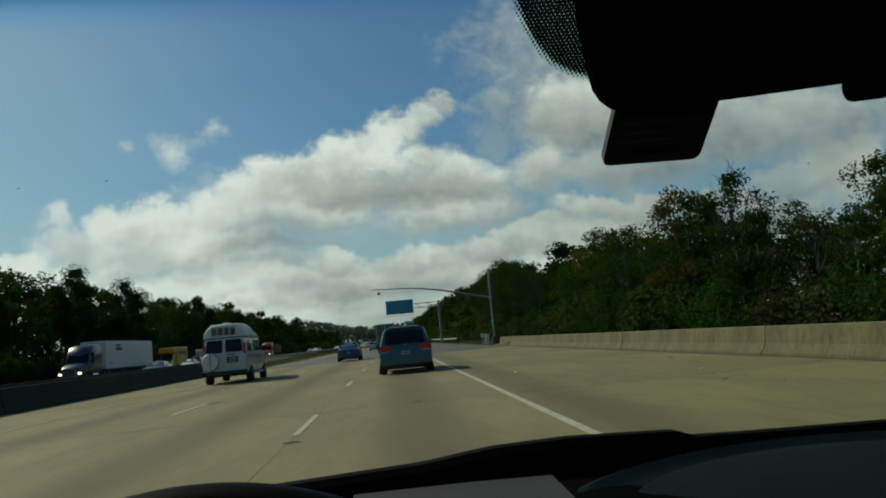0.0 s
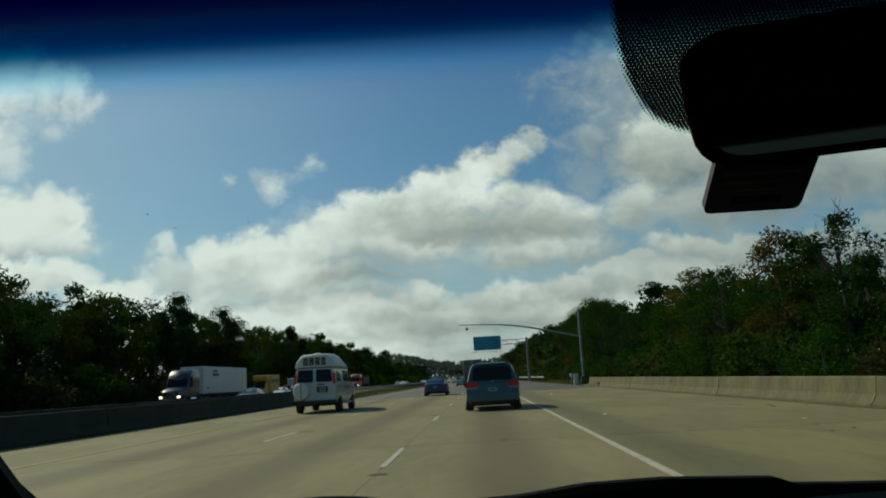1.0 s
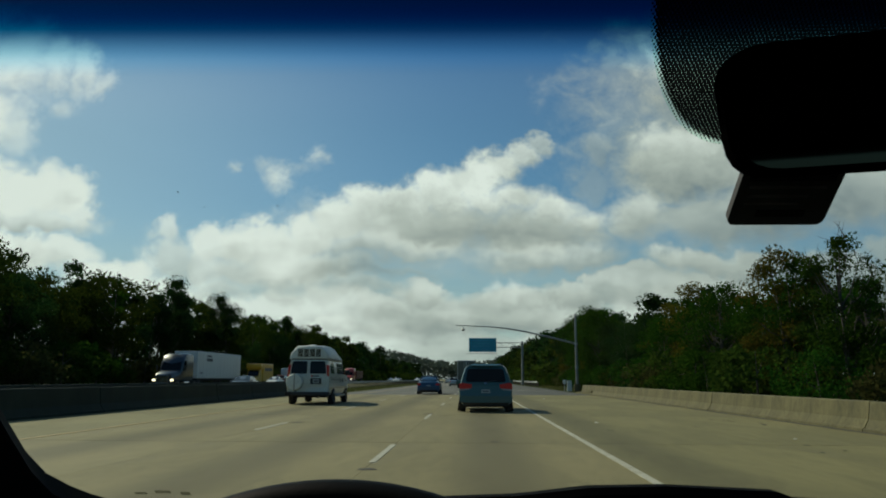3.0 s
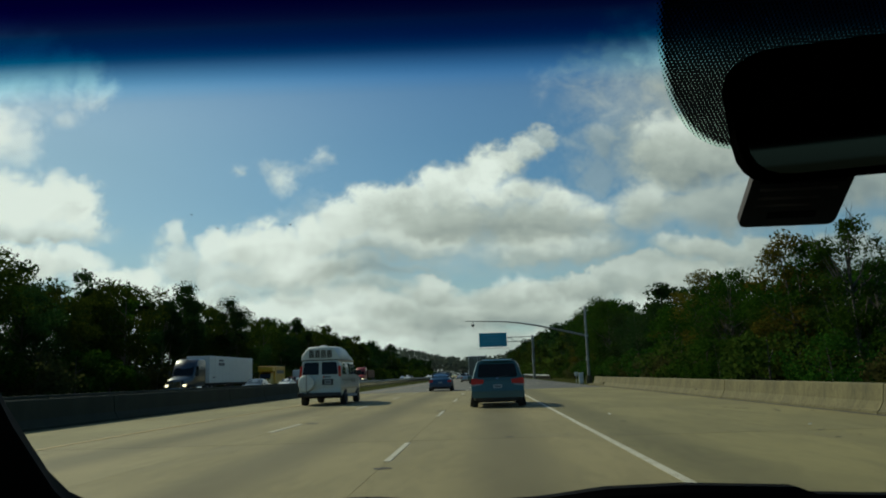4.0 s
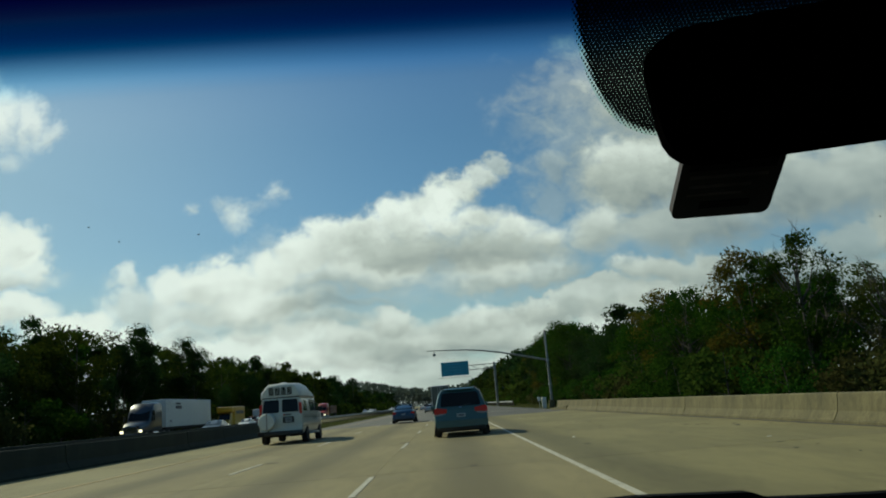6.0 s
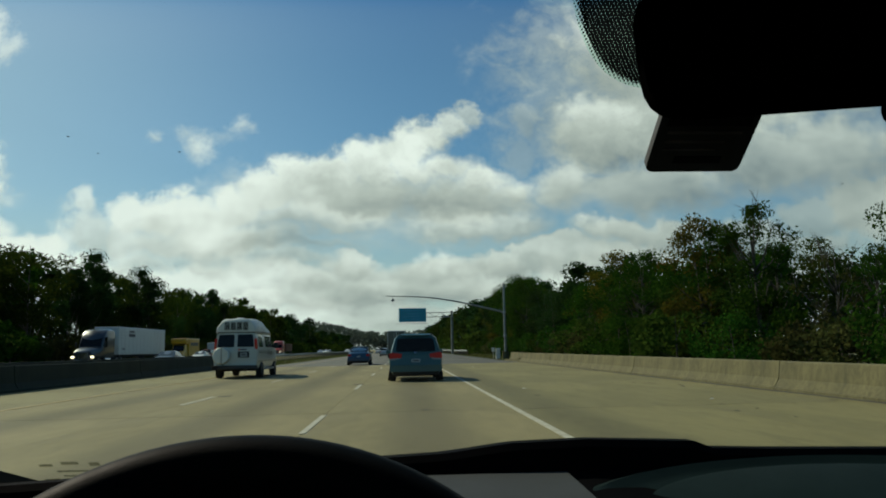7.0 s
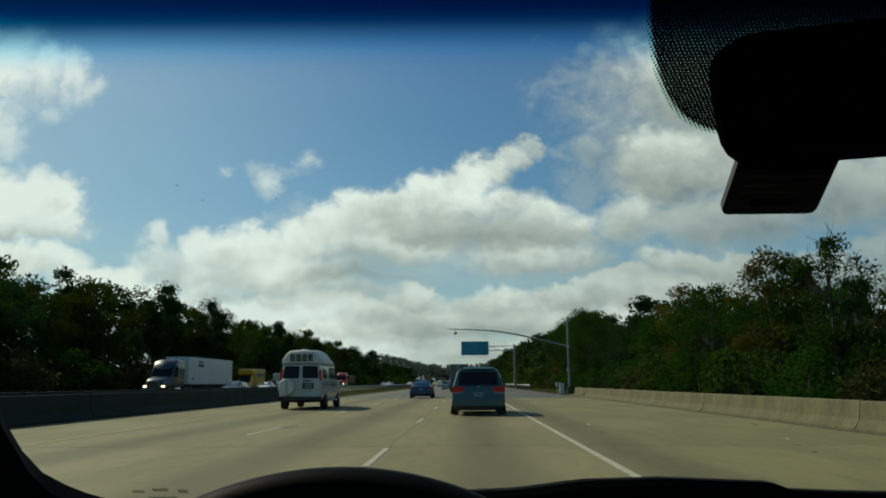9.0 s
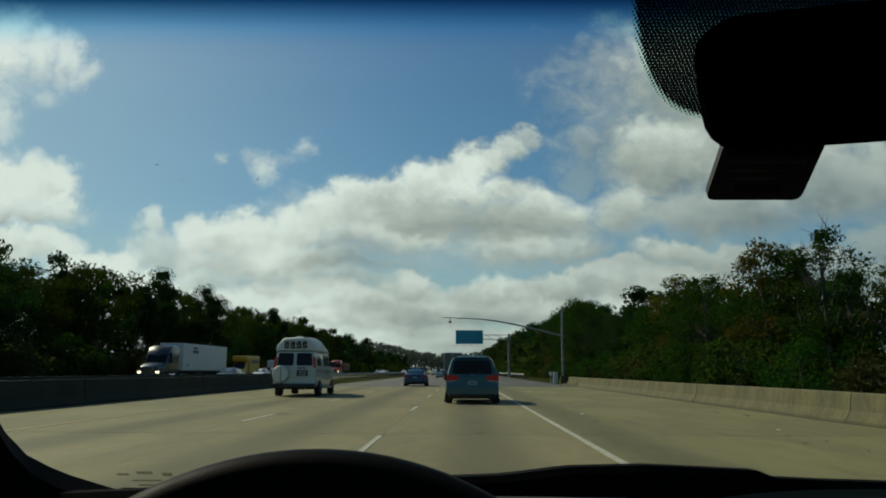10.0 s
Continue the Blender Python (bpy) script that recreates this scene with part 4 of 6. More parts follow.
class Shell:
    """A lofted vehicle body. prof: half section (x, z) from the sill to the roof; stations: (y, roof share, overall height share, width share)."""

    def __init__(self, prof, stations, belt, rear, blend=0.9, heights=((0, 0), (9, 9))):
        self.tab = heights
        self.prof, self.rear = [(x, self.lift(z)) for x, z in prof], [(self.lift(z), y) for z, y in rear]
        self.st, self.belt, self.blend = stations, self.lift(belt), blend

    def lift(self, z):
        return lerp(self.tab, z)

    def back(self, z):
        return lerp(self.rear, z)

    def side(self, z):
        return lerp([(b, a) for a, b in self.prof], z)

    def ring(self, y, up, tall, wide):
        half = []
        for x, z in self.prof:
            zz = z if z <= self.belt else self.belt + (z - self.belt) * up
            zz = self.prof[0][1] + (zz - self.prof[0][1]) * tall
            yy = y + self.back(z) * max(0.0, 1 - y / self.blend)
            half.append((x * wide, yy, zz))
        return half + [(-a, b, c) for a, b, c in reversed(half)]

    def body(self, parent, material, name="body"):
        bm = bmesh.new()
        rings = [self.ring(*s) for s in self.st]
        loft(bm, rings, caps=False)
        strip_cap(bm, rings[0])
        strip_cap(bm, rings[-1])
        bmesh.ops.remove_doubles(bm, verts=bm.verts[:], dist=1e-4)
        return part(name, bm, material, parent)

    def on_rear(self, name, pts, material, parent, proud=0.012, thick=0.03, round_=0.05, label=""):
        bm = bmesh.new()
        pts = [(u, self.lift(v)) for u, v in pts]
        plate(bm, rounded(pts, round_), lambda u, v, d: (u, self.back(v) - proud + d, v), thick)
        return part(name, bm, material, parent, label)

    def on_side(self, name, pts, material, parent, s, proud=0.008, thick=0.02, round_=0.05, label=""):
        bm = bmesh.new()
        pts = [(u, self.lift(v)) for u, v in pts]
        plate(bm, rounded(pts, round_), lambda u, v, d: (s * (self.side(v) + proud - d), u, v), thick)
        return part(name, bm, material, parent, label)


def wing_mirror(parent, s, x, y, z, key, size=(0.2, 0.1, 0.16)):
    bm = bmesh.new()
    box(bm, (s * (x + size[0] / 2 + 0.05), y, z), size, 0.035, seg=2)
    box(bm, (s * (x + 0.02), y + 0.02, z - 0.04), (0.12, 0.06, 0.04), 0.01)
    part("wing_mirror", bm, M[key], parent)


def minivan():
    th = thing("minivan", "teal minivan with a dark rear window driving in the lane ahead", "minivan", (0.42, 28.3, 0))
    S = Shell([(.55, .26), (.84, .27), (.94, .40), (.985, .62), (.985, .86), (.945, 1.04), (.86, 1.34), (.775, 1.60), (.66, 1.70), (.35, 1.745), (.05, 1.755)],
              [(0, 1, 1, .95), (.12, 1, 1, .99), (.6, 1, 1, 1), (1.6, 1, 1, 1), (2.8, 1, 1, 1), (3.3, .97, 1, 1), (4.1, .12, 1, 1), (4.8, .02, .96, .96), (5.1, .0, .80, .84)], 1.04,
              [(.2, .06), (.36, .0), (.60, .0), (.66, .07), (1.0, .10), (1.3, .24), (1.62, .42), (1.75, .55)], 1.0)
    S.body(th, M["teal"])
    S.on_rear("rear_window", [(-.74, 1.09), (.74, 1.09), (.66, 1.58), (-.66, 1.58)], M["tint"], th, round_=.09, label="dark tinted rear window")
    for s in (1, -1):
        S.on_rear("tail_light", [(s * .52, .87), (s * .97, .84), (s * .965, 1.03), (s * .90, 1.07), (s * .50, 1.01)], M["tail"], th, .02, .05, .03, "red tail light")
        S.on_rear("reverse_light", [(s * .62, .80), (s * .95, .78), (s * .96, .84), (s * .56, .87)], M["reverse"], th, .018, .05, .02, "clear reversing lens")
        S.on_rear("reflector", [(s * .70, .42), (s * .90, .42), (s * .90, .46), (s * .70, .46)], M["tail"], th, .012, .03, .01)
        S.on_side("side_window", [(.55, 1.10), (1.75, 1.08), (1.75, 1.55), (.75, 1.55)], M["side_glass"], th, s, round_=.07)
        S.on_side("side_window", [(1.83, 1.08), (3.0, 1.08), (2.75, 1.55), (1.83, 1.55)], M["side_glass"], th, s, round_=.07)
        S.on_side("side_window", [(3.08, 1.08), (3.85, 1.06), (3.2, 1.50), (2.9, 1.52)], M["side_glass"], th, s, round_=.05)
        bm = bmesh.new()
        rod(bm, (s * .60, .75, 1.765), (s * .62, 2.9, 1.765), .02)
        for yy in (.8, 1.8, 2.8):
            box(bm, (s * .61, yy, 1.74), (.04, .10, .05), .008)
        part("roof_rail", bm, M["black"], th)
        wing_mirror(th, s, .92, 3.55, 1.08, "teal")
        for yy in (.95, 4.0):
            bm = bmesh.new()
            rod(bm, (s * .93, yy, .37), (s * .992, yy, .38), .355, n=24)
            part("wheel_arch", bm, M["underbody"], th)
            wheel(th, s * .86, yy, .335, .225)
    S.on_rear("tailgate", [(-.88, .64), (.88, .64), (.90, .80), (.52, .86), (.50, 1.02), (-.50, 1.02), (-.52, .86), (-.90, .80)], M["teal"], th, .016, .04, .04)
    S.on_rear("number_plate", [(-.16, .70), (.16, .70), (.16, .83), (-.16, .83)], M["plate"], th, .035, .04, .012, "number plate with an unreadable bar")
    S.on_rear("plate_bar", [(-.11, .74), (.11, .74), (.11, .79), (-.11, .79)], M["bar"], th, .038, .02, .004)
    S.on_rear("garnish", [(-.5, .985), (.5, .985), (.5, 1.03), (-.5, 1.03)], M["teal"], th, .035, .05, .015)
    S.on_rear("badge", [(-.05, 1.035), (.05, 1.035), (.05, 1.085), (-.05, 1.085)], M["chrome"], th, .022, .02, .012)
    S.on_rear("bumper", [(-.95, .36), (.95, .36), (.97, .60), (-.97, .60)], M["teal"], th, .035, .08, .07)
    S.on_rear("lower_bumper", [(-.80, .25), (.80, .25), (.86, .37), (-.86, .37)], M["black"], th, .02, .1, .04)
    bm = bmesh.new()
    rod(bm, (.03, .13, 1.10), (.42, .155, 1.16), .012, .008, 6)
    rod(bm, (.0, .11, 1.07), (.03, .13, 1.10), .03, .025, 8)
    part("rear_wiper", bm, M["black"], th)
    bm = bmesh.new()
    loft(bm, [[(-.55, .50, 1.72), (.55, .50, 1.72), (.55, .54, 1.75), (-.55, .54, 1.75)], [(-.5, .36, 1.69), (.5, .36, 1.69), (.5, .36, 1.705), (-.5, .36, 1.705)]])
    part("spoiler", bm, M["teal"], th)
    bm = bmesh.new()
    box(bm, (0, 2.5, .25), (1.5, 4.5, .12), .02)
    rod(bm, (-.5, .02, .24), (-.5, .4, .24), .035)
    part("underbody", bm, M["underbody"], th)
    bm = bmesh.new()
    plate(bm, rounded([(-.80, 1.08), (.80, 1.08), (.66, 1.62), (-.66, 1.62)], .08), lambda u, v, d: (u, 4.10 - (v - 1.06) * 1.38 + .03 - d, v + .05), .02)
    part("windscreen", bm, M["side_glass"], th)


minivan()


def car(name, label, at, rz, paint, L=4.5, W=.88, roof=1.43, lit=False, hatch=False, group=""):
    """A small saloon or coupe, seen from either end."""
    th = thing(name, label, "car", at, rz, group)
    bl, f = .90, roof / 1.43
    S = Shell([(.5, .22), (W - .1, .23), (W - .02, .40), (W, .62), (W - .02, .80), (W - .07, bl), (W - .18, 1.16), (W - .27, 1.34 * f), (W - .42, 1.40 * f), (.22, 1.425 * f), (.04, 1.43 * f)],
              [(0, .08 if not hatch else .25, 1, .90), (.1, .12 if not hatch else .3, 1, .97), (.55, .16 if not hatch else .62, 1, 1), (1.25, .88, 1, 1), (1.7, 1, 1, 1), (2.4, 1, 1, 1), (2.75, .9, 1, 1), (3.45, .12, 1, 1), (L - .35, .0, .93, .96), (L, .0, .72, .84)], bl,
              [(.2, .08), (.36, .0), (.55, .0), (.75, .06), (.95, .10), (1.5, .3)], .8)
    S.body(th, M[paint])
    y0, y1 = (.62, 1.32) if not hatch else (.35, 1.30)
    bm = bmesh.new()
    z0, z1 = (.985, 1.37 * f) if not hatch else (1.06, 1.38 * f)
    plate(bm, rounded([(-W + .16, 0), (W - .16, 0), (W - .30, 1), (-W + .30, 1)], .12), lambda u, v, d: (u, y0 + (y1 - y0) * v + .0, z0 + (z1 - z0) * v + .022 - d), .03)
    part("rear_window", bm, M["tint"], th, "dark rear window")
    bm = bmesh.new()
    plate(bm, rounded([(-W + .14, 0), (W - .14, 0), (W - .30, 1), (-W + .30, 1)], .12), lambda u, v, d: (u, 3.42 - .72 * v, .965 + (1.37 * f - .965) * v + .022 - d), .03)
    part("windscreen", bm, M["side_glass"], th)
    for s in (1, -1):
        S.on_side("side_window", [(1.05, .96), (1.95, .95), (1.95, 1.32 * f), (1.45, 1.32 * f)], M["side_glass"], th, s, .02, .03)
        S.on_side("side_window", [(2.02, .95), (3.1, .95), (2.62, 1.30 * f), (2.02, 1.32 * f)], M["side_glass"], th, s, .02, .03)
        S.on_rear("tail_light", [(s * (W - .32), .70), (s * (W - .01), .69), (s * (W - .03), .86), (s * (W - .28), .84)], M["tail"], th, .02, .06, .03, "red tail light")
        bm = bmesh.new()
        box(bm, (s * (W - .26), L - .10, .60), (.30, .16, .13), .03)
        part("headlight", bm, M["headlamp" if lit else "reverse"], th)
        wing_mirror(th, s, W - .06, 3.05, .97, paint, (.16, .09, .12))
        for yy in (.85, L - .95):
            bm = bmesh.new()
            rod(bm, (s * (W - .06), yy, .33), (s * (W + .012), yy, .34), .325, n=20)
            part("wheel_arch", bm, M["underbody"], th)
            wheel(th, s * (W - .08), yy, .31, .2)
    S.on_rear("bumper", [(-W + .04, .34), (W - .04, .34), (W - .02, .56), (-W + .02, .56)], M[paint], th, .03, .07, .06)
    S.on_rear("diffuser", [(-W + .2, .22), (W - .2, .22), (W - .14, .35), (-W + .14, .35)], M["black"], th, .01, .1, .03)
    S.on_rear("number_plate", [(-.15, .62), (.15, .62), (.15, .73), (-.15, .73)], M["plate"], th, .03, .05, .01)
    bm = bmesh.new()
    box(bm, (0, L - .03, .50), (W * 1.1, .06, .22), .02)
    part("grille", bm, M["black"], th)
    bm = bmesh.new()
    box(bm, (0, L / 2, .20), (W * 1.5, L - .5, .08), .02)
    part("underbody", bm, M["underbody"], th)
    return th


car("car", "bright blue compact car in the middle lane", (-3.55, 60, 0), 0, "blue", 4.3, .88, 1.45, hatch=True)
car("car", "silver saloon far ahead on the road", (-3.2, 128, 0), 0, "silver")
car("car", "dark saloon on the opposite road with headlamps lit", (-21.5, 74, 0), 180, "charcoal", lit=True, group="oncoming cars")
car("car", "white saloon on the opposite road", (-29.5, 116, 0), 180, "white", group="oncoming cars")
for i, (x, y, p) in enumerate(((-24, 240, "white"), (-28, 262, "silver"), (-22, 300, "white"), (-31, 322, "charcoal"), (-25, 350, "white"), (-29, 395, "silver"), (-22, 430, "white"))):
    car("car", "small distant %s car in the oncoming traffic" % {"charcoal": "dark"}.get(p, p), (x, y, 0), 180, p, lit=i % 2 == 0, group="oncoming cars")
for x, y, p in ((-7, 210, "white"), (-3.4, 260, "charcoal"), (-6.9, 330, "red"), (0.4, 300, "silver")):
    car("car", "small distant %s car far ahead" % {"charcoal": "dark"}.get(p, p), (x, y, 0), 0, p, group="cars ahead")


def camper():
    th = thing("camper_van", "cream high-roof camper van with a covered spare wheel", "camper van", (-7.7, 35.6, 0))
    S = Shell([(.6, .44), (.93, .45), (.99, .58), (1.01, .90), (1.0, 1.18), (.975, 1.27), (.93, 1.60), (.88, 1.86), (.80, 1.97), (.45, 2.02), (.05, 2.03)],
              [(0, 1, 1, .96), (.07, 1, 1, .99), (.5, 1, 1, 1), (2, 1, 1, 1), (3.6, 1, 1, 1), (3.9, .96, 1, 1), (4.65, .10, 1, 1), (5.3, .0, .94, .97), (5.6, .0, .80, .88)], 1.27,
              [(.4, .06), (.62, .02), (1.2, .02), (1.9, .14), (2.05, .2)], .9, ((0, 0), (1.0, 1.0), (1.2, 1.27), (1.27, 1.39), (1.9, 2.06), (2.05, 2.18)))
    S.body(th, M["cream"])
    # high fibreglass roof
    bm = bmesh.new()

    def rr(y, b, t, w, wt):
        h = [(w, y, b), (w + .015, y, b + .06), (w - .03, y, b + (t - b) * .45), (wt + .05, y, t - .07), (wt - .05, y, t), (.05, y, t + .025)]
        return h + [(-a, p, q) for a, p, q in reversed(h)]
    rings = [rr(.12, 2.13, 2.62, .84, .58), rr(.18, 2.09, 2.68, .91, .62), rr(.5, 2.07, 2.72, .93, .66), rr(1.5, 2.07, 2.73, .93, .68), rr(2.7, 2.07, 2.68, .93, .66), rr(3.6, 2.06, 2.45, .91, .62), rr(4.1, 2.04, 2.22, .86, .54), rr(4.3, 2.02, 2.12, .80, .46)]
    loft(bm, rings, caps=False)
    strip_cap(bm, rings[0])
    strip_cap(bm, rings[-1])
    bmesh.ops.remove_doubles(bm, verts=bm.verts[:], dist=1e-4)
    roof = part("high_roof", bm, M["fibre"], th, "moulded white fibreglass high roof")
    bm = bmesh.new()
    for s in (1, -1):
        rod(bm, (s * .94, .2, 2.10), (s * .94, 3.5, 2.10), .022, n=8)
    part("gutter_trim", bm, M["stripe"], roof)
    for c in (-.42, -.14, .14, .42):
        bm = bmesh.new()
        plate(bm, rounded([(c - .12, 2.20), (c + .12, 2.20), (c + .11, 2.56), (c - .11, 2.56)], .03), lambda u, v, d: (u, .108 + d, v), .03)
        v = part("roof_vent", bm, M["tint"], roof, "dark louvred vent")
        for j in range(6):
            bm = bmesh.new()
            z = 2.235 + j * .058
            box(bm, (c, .104, z), (.215, .014, .008), .002, Matrix.Rotation(-.5, 4, "X"))
            part("slat", bm, M["fibre"], v)
    for x, y in ((0.0, .9), (.15, 2.3)):
        bm = bmesh.new()
        rod(bm, (x, y, 2.70), (x, y, 2.78), .20, .17, 16)
        rod(bm, (x, y, 2.78), (x, y, 2.80), .15, .12, 16)
        part("roof_fan", bm, M["fibre"], roof)
    # rear doors
    S.on_rear("door_header", [(-.84, 1.91), (.84, 1.91), (.80, 2.02), (-.80, 2.02)], M["black"], th, .02, .05, .02, "dark weather strip above the rear doors")
    for s in (1, -1):
        S.on_rear("rear_door", [(s * .012, .60), (s * .94, .60), (s * .92, 1.26), (s * .84, 1.90), (s * .012, 1.90)], M["cream"], th, .014, .05, .05)
        S.on_rear("rear_window", [(s * .07, 1.30), (s * .83, 1.30), (s * .76, 1.84), (s * .07, 1.84)], M["tint"], th, .024, .04, .07, "dark rear door window")
        S.on_rear("tail_light", [(s * .87, 1.24), (s * .985, 1.22), (s * .95, 1.66), (s * .835, 1.68)], M["tail"], th, .03, .10, .02, "tall red tail light")
        S.on_rear("side_marker", [(s * .915, 1.30), (s * .97, 1.30), (s * .965, 1.38), (s * .91, 1.38)], M["amber"], th, .036, .04, .01)
        S.on_side("side_window", [(.45, 1.30), (1.45, 1.29), (1.45, 1.82), (.62, 1.82)], M["side_glass"], th, s, .012, .03, .08)
        S.on_side("side_window", [(2.15, 1.29), (2.75, 1.29), (2.75, 1.80), (2.15, 1.80)], M["side_glass"], th, s, .012, .03, .06)
        S.on_side("side_window", [(2.83, 1.29), (3.45, 1.29), (3.45, 1.80), (2.83, 1.80)], M["side_glass"], th, s, .012, .03, .06)
        S.on_side("side_window", [(3.55, 1.29), (4.40, 1.27), (4.0, 1.74), (3.55, 1.79)], M["side_glass"], th, s, .012, .03, .06)
        S.on_side("stripe", [(.3, 1.10), (4.9, 1.06), (4.9, 1.09), (.3, 1.14)], M["stripe"], th, s, .008, .02, .005)
        S.on_side("stripe", [(.3, 1.17), (4.6, 1.13), (4.6, 1.145), (.3, 1.19)], M["stripe"], th, s, .008, .02, .005)
        S.on_side("lower_side", [(.15, .50), (5.2, .50), (5.2, .80), (.15, .80)], M["cream_dark"], th, s, .006, .02, .02)
        bm = bmesh.new()
        box(bm, (s * 1.03, 2.55, .40), (.24, 2.0, .09), .03, seg=2)
        part("running_board", bm, M["steel"], th)
        S.on_side("door_handle", [(3.48, 1.0), (3.53, 1.0), (3.53, 1.16), (3.48, 1.16)], M["black"], th, s, .02, .03, .01)
        S.on_side("door_handle", [(2.77, 1.0), (2.82, 1.0), (2.82, 1.16), (2.77, 1.16)], M["black"], th, s, .02, .03, .01)
        wing_mirror(th, s, .95, 4.25, 1.50, "black", (.24, .12, .28))
        for yy in (1.05, 4.55):
            bm = bmesh.new()
            rod(bm, (s * .94, yy, .42), (s * 1.022, yy, .43), .41, n=24)
            part("wheel_arch", bm, M["underbody"], th)
            wheel(th, s * .915, yy, .37, .24)
    bm = bmesh.new()
    box(bm, (0, -.03, .50), (2.0, .20, .18), .04, seg=2)
    part("bumper", bm, M["black"], th, "dark rear bumper")
    bm = bmesh.new()
    box(bm, (-.90, -.12, .50), (.26, .12, .20), .02)
    part("hitch_box", bm, M["underbody"], th)
    # spare wheel with its hard cover
    bm = bmesh.new()
    lathe(bm, [(.001, -.30), (.22, -.305), (.34, -.29), (.375, -.25), (.385, -.05), (.37, -.02), (.001, -.02)], 32, "Y")
    sp = part("spare_wheel_cover", bm, M["fibre"], th, "round off-white spare wheel cover")
    sp.location = (-.60, .0, 1.04)
    bm = bmesh.new()
    box(bm, (0.03, -.31, 0), (.05, .02, .76), .006)
    part("strap", bm, M["cream_dark"], sp)
    bm = bmesh.new()
    rod(bm, (-.56, -.05, .50), (-.56, -.05, .66), .03)
    rod(bm, (-.56, -.05, .66), (-.56, .02, .98), .03)
    part("wheel_carrier", bm, M["black"], th)
    S.on_rear("plate_frame", [(.10, .94), (.62, .94), (.62, 1.16), (.10, 1.16)], M["black"], th, .03, .04, .02)
    S.on_rear("number_plate", [(.22, .975), (.52, .975), (.52, 1.125), (.22, 1.125)], M["plate"], th, .036, .03, .01)
    S.on_rear("plate_bar", [(.27, 1.03), (.47, 1.03), (.47, 1.08), (.27, 1.08)], M["bar"], th, .04, .02, .004)
    S.on_rear("logo_bar", [(.20, 1.205), (.50, 1.205), (.50, 1.24), (.20, 1.24)], M["bar"], th, .022, .02, .008)
    S.on_rear("logo", [(.13, 1.195), (.19, 1.195), (.19, 1.245), (.13, 1.245)], M["tail"], th, .022, .02, .012)
    S.on_rear("bumper_plate", [(.05, .47), (.20, .47), (.20, .55), (.05, .55)], M["plate"], th, .155, .02, .008)
    bm = bmesh.new()
    plate(bm, rounded([(-.85, 1.30), (.85, 1.30), (.76, 1.88), (-.76, 1.88)], .08), lambda u, v, d: (u, 4.66 - (v - 1.27) * 1.12 + .03 - d, S.lift(v) + .03), .02)
    part("windscreen", bm, M["side_glass"], th)
    bm = bmesh.new()
    box(bm, (0, 2.7, .42), (1.5, 4.6, .14), .02)
    rod(bm, (.45, .0, .36), (.45, .6, .36), .04)
    rod(bm, (-.85, 1.05, .37), (.85, 1.05, .37), .06)
    part("underbody", bm, M["underbody"], th)


camper()


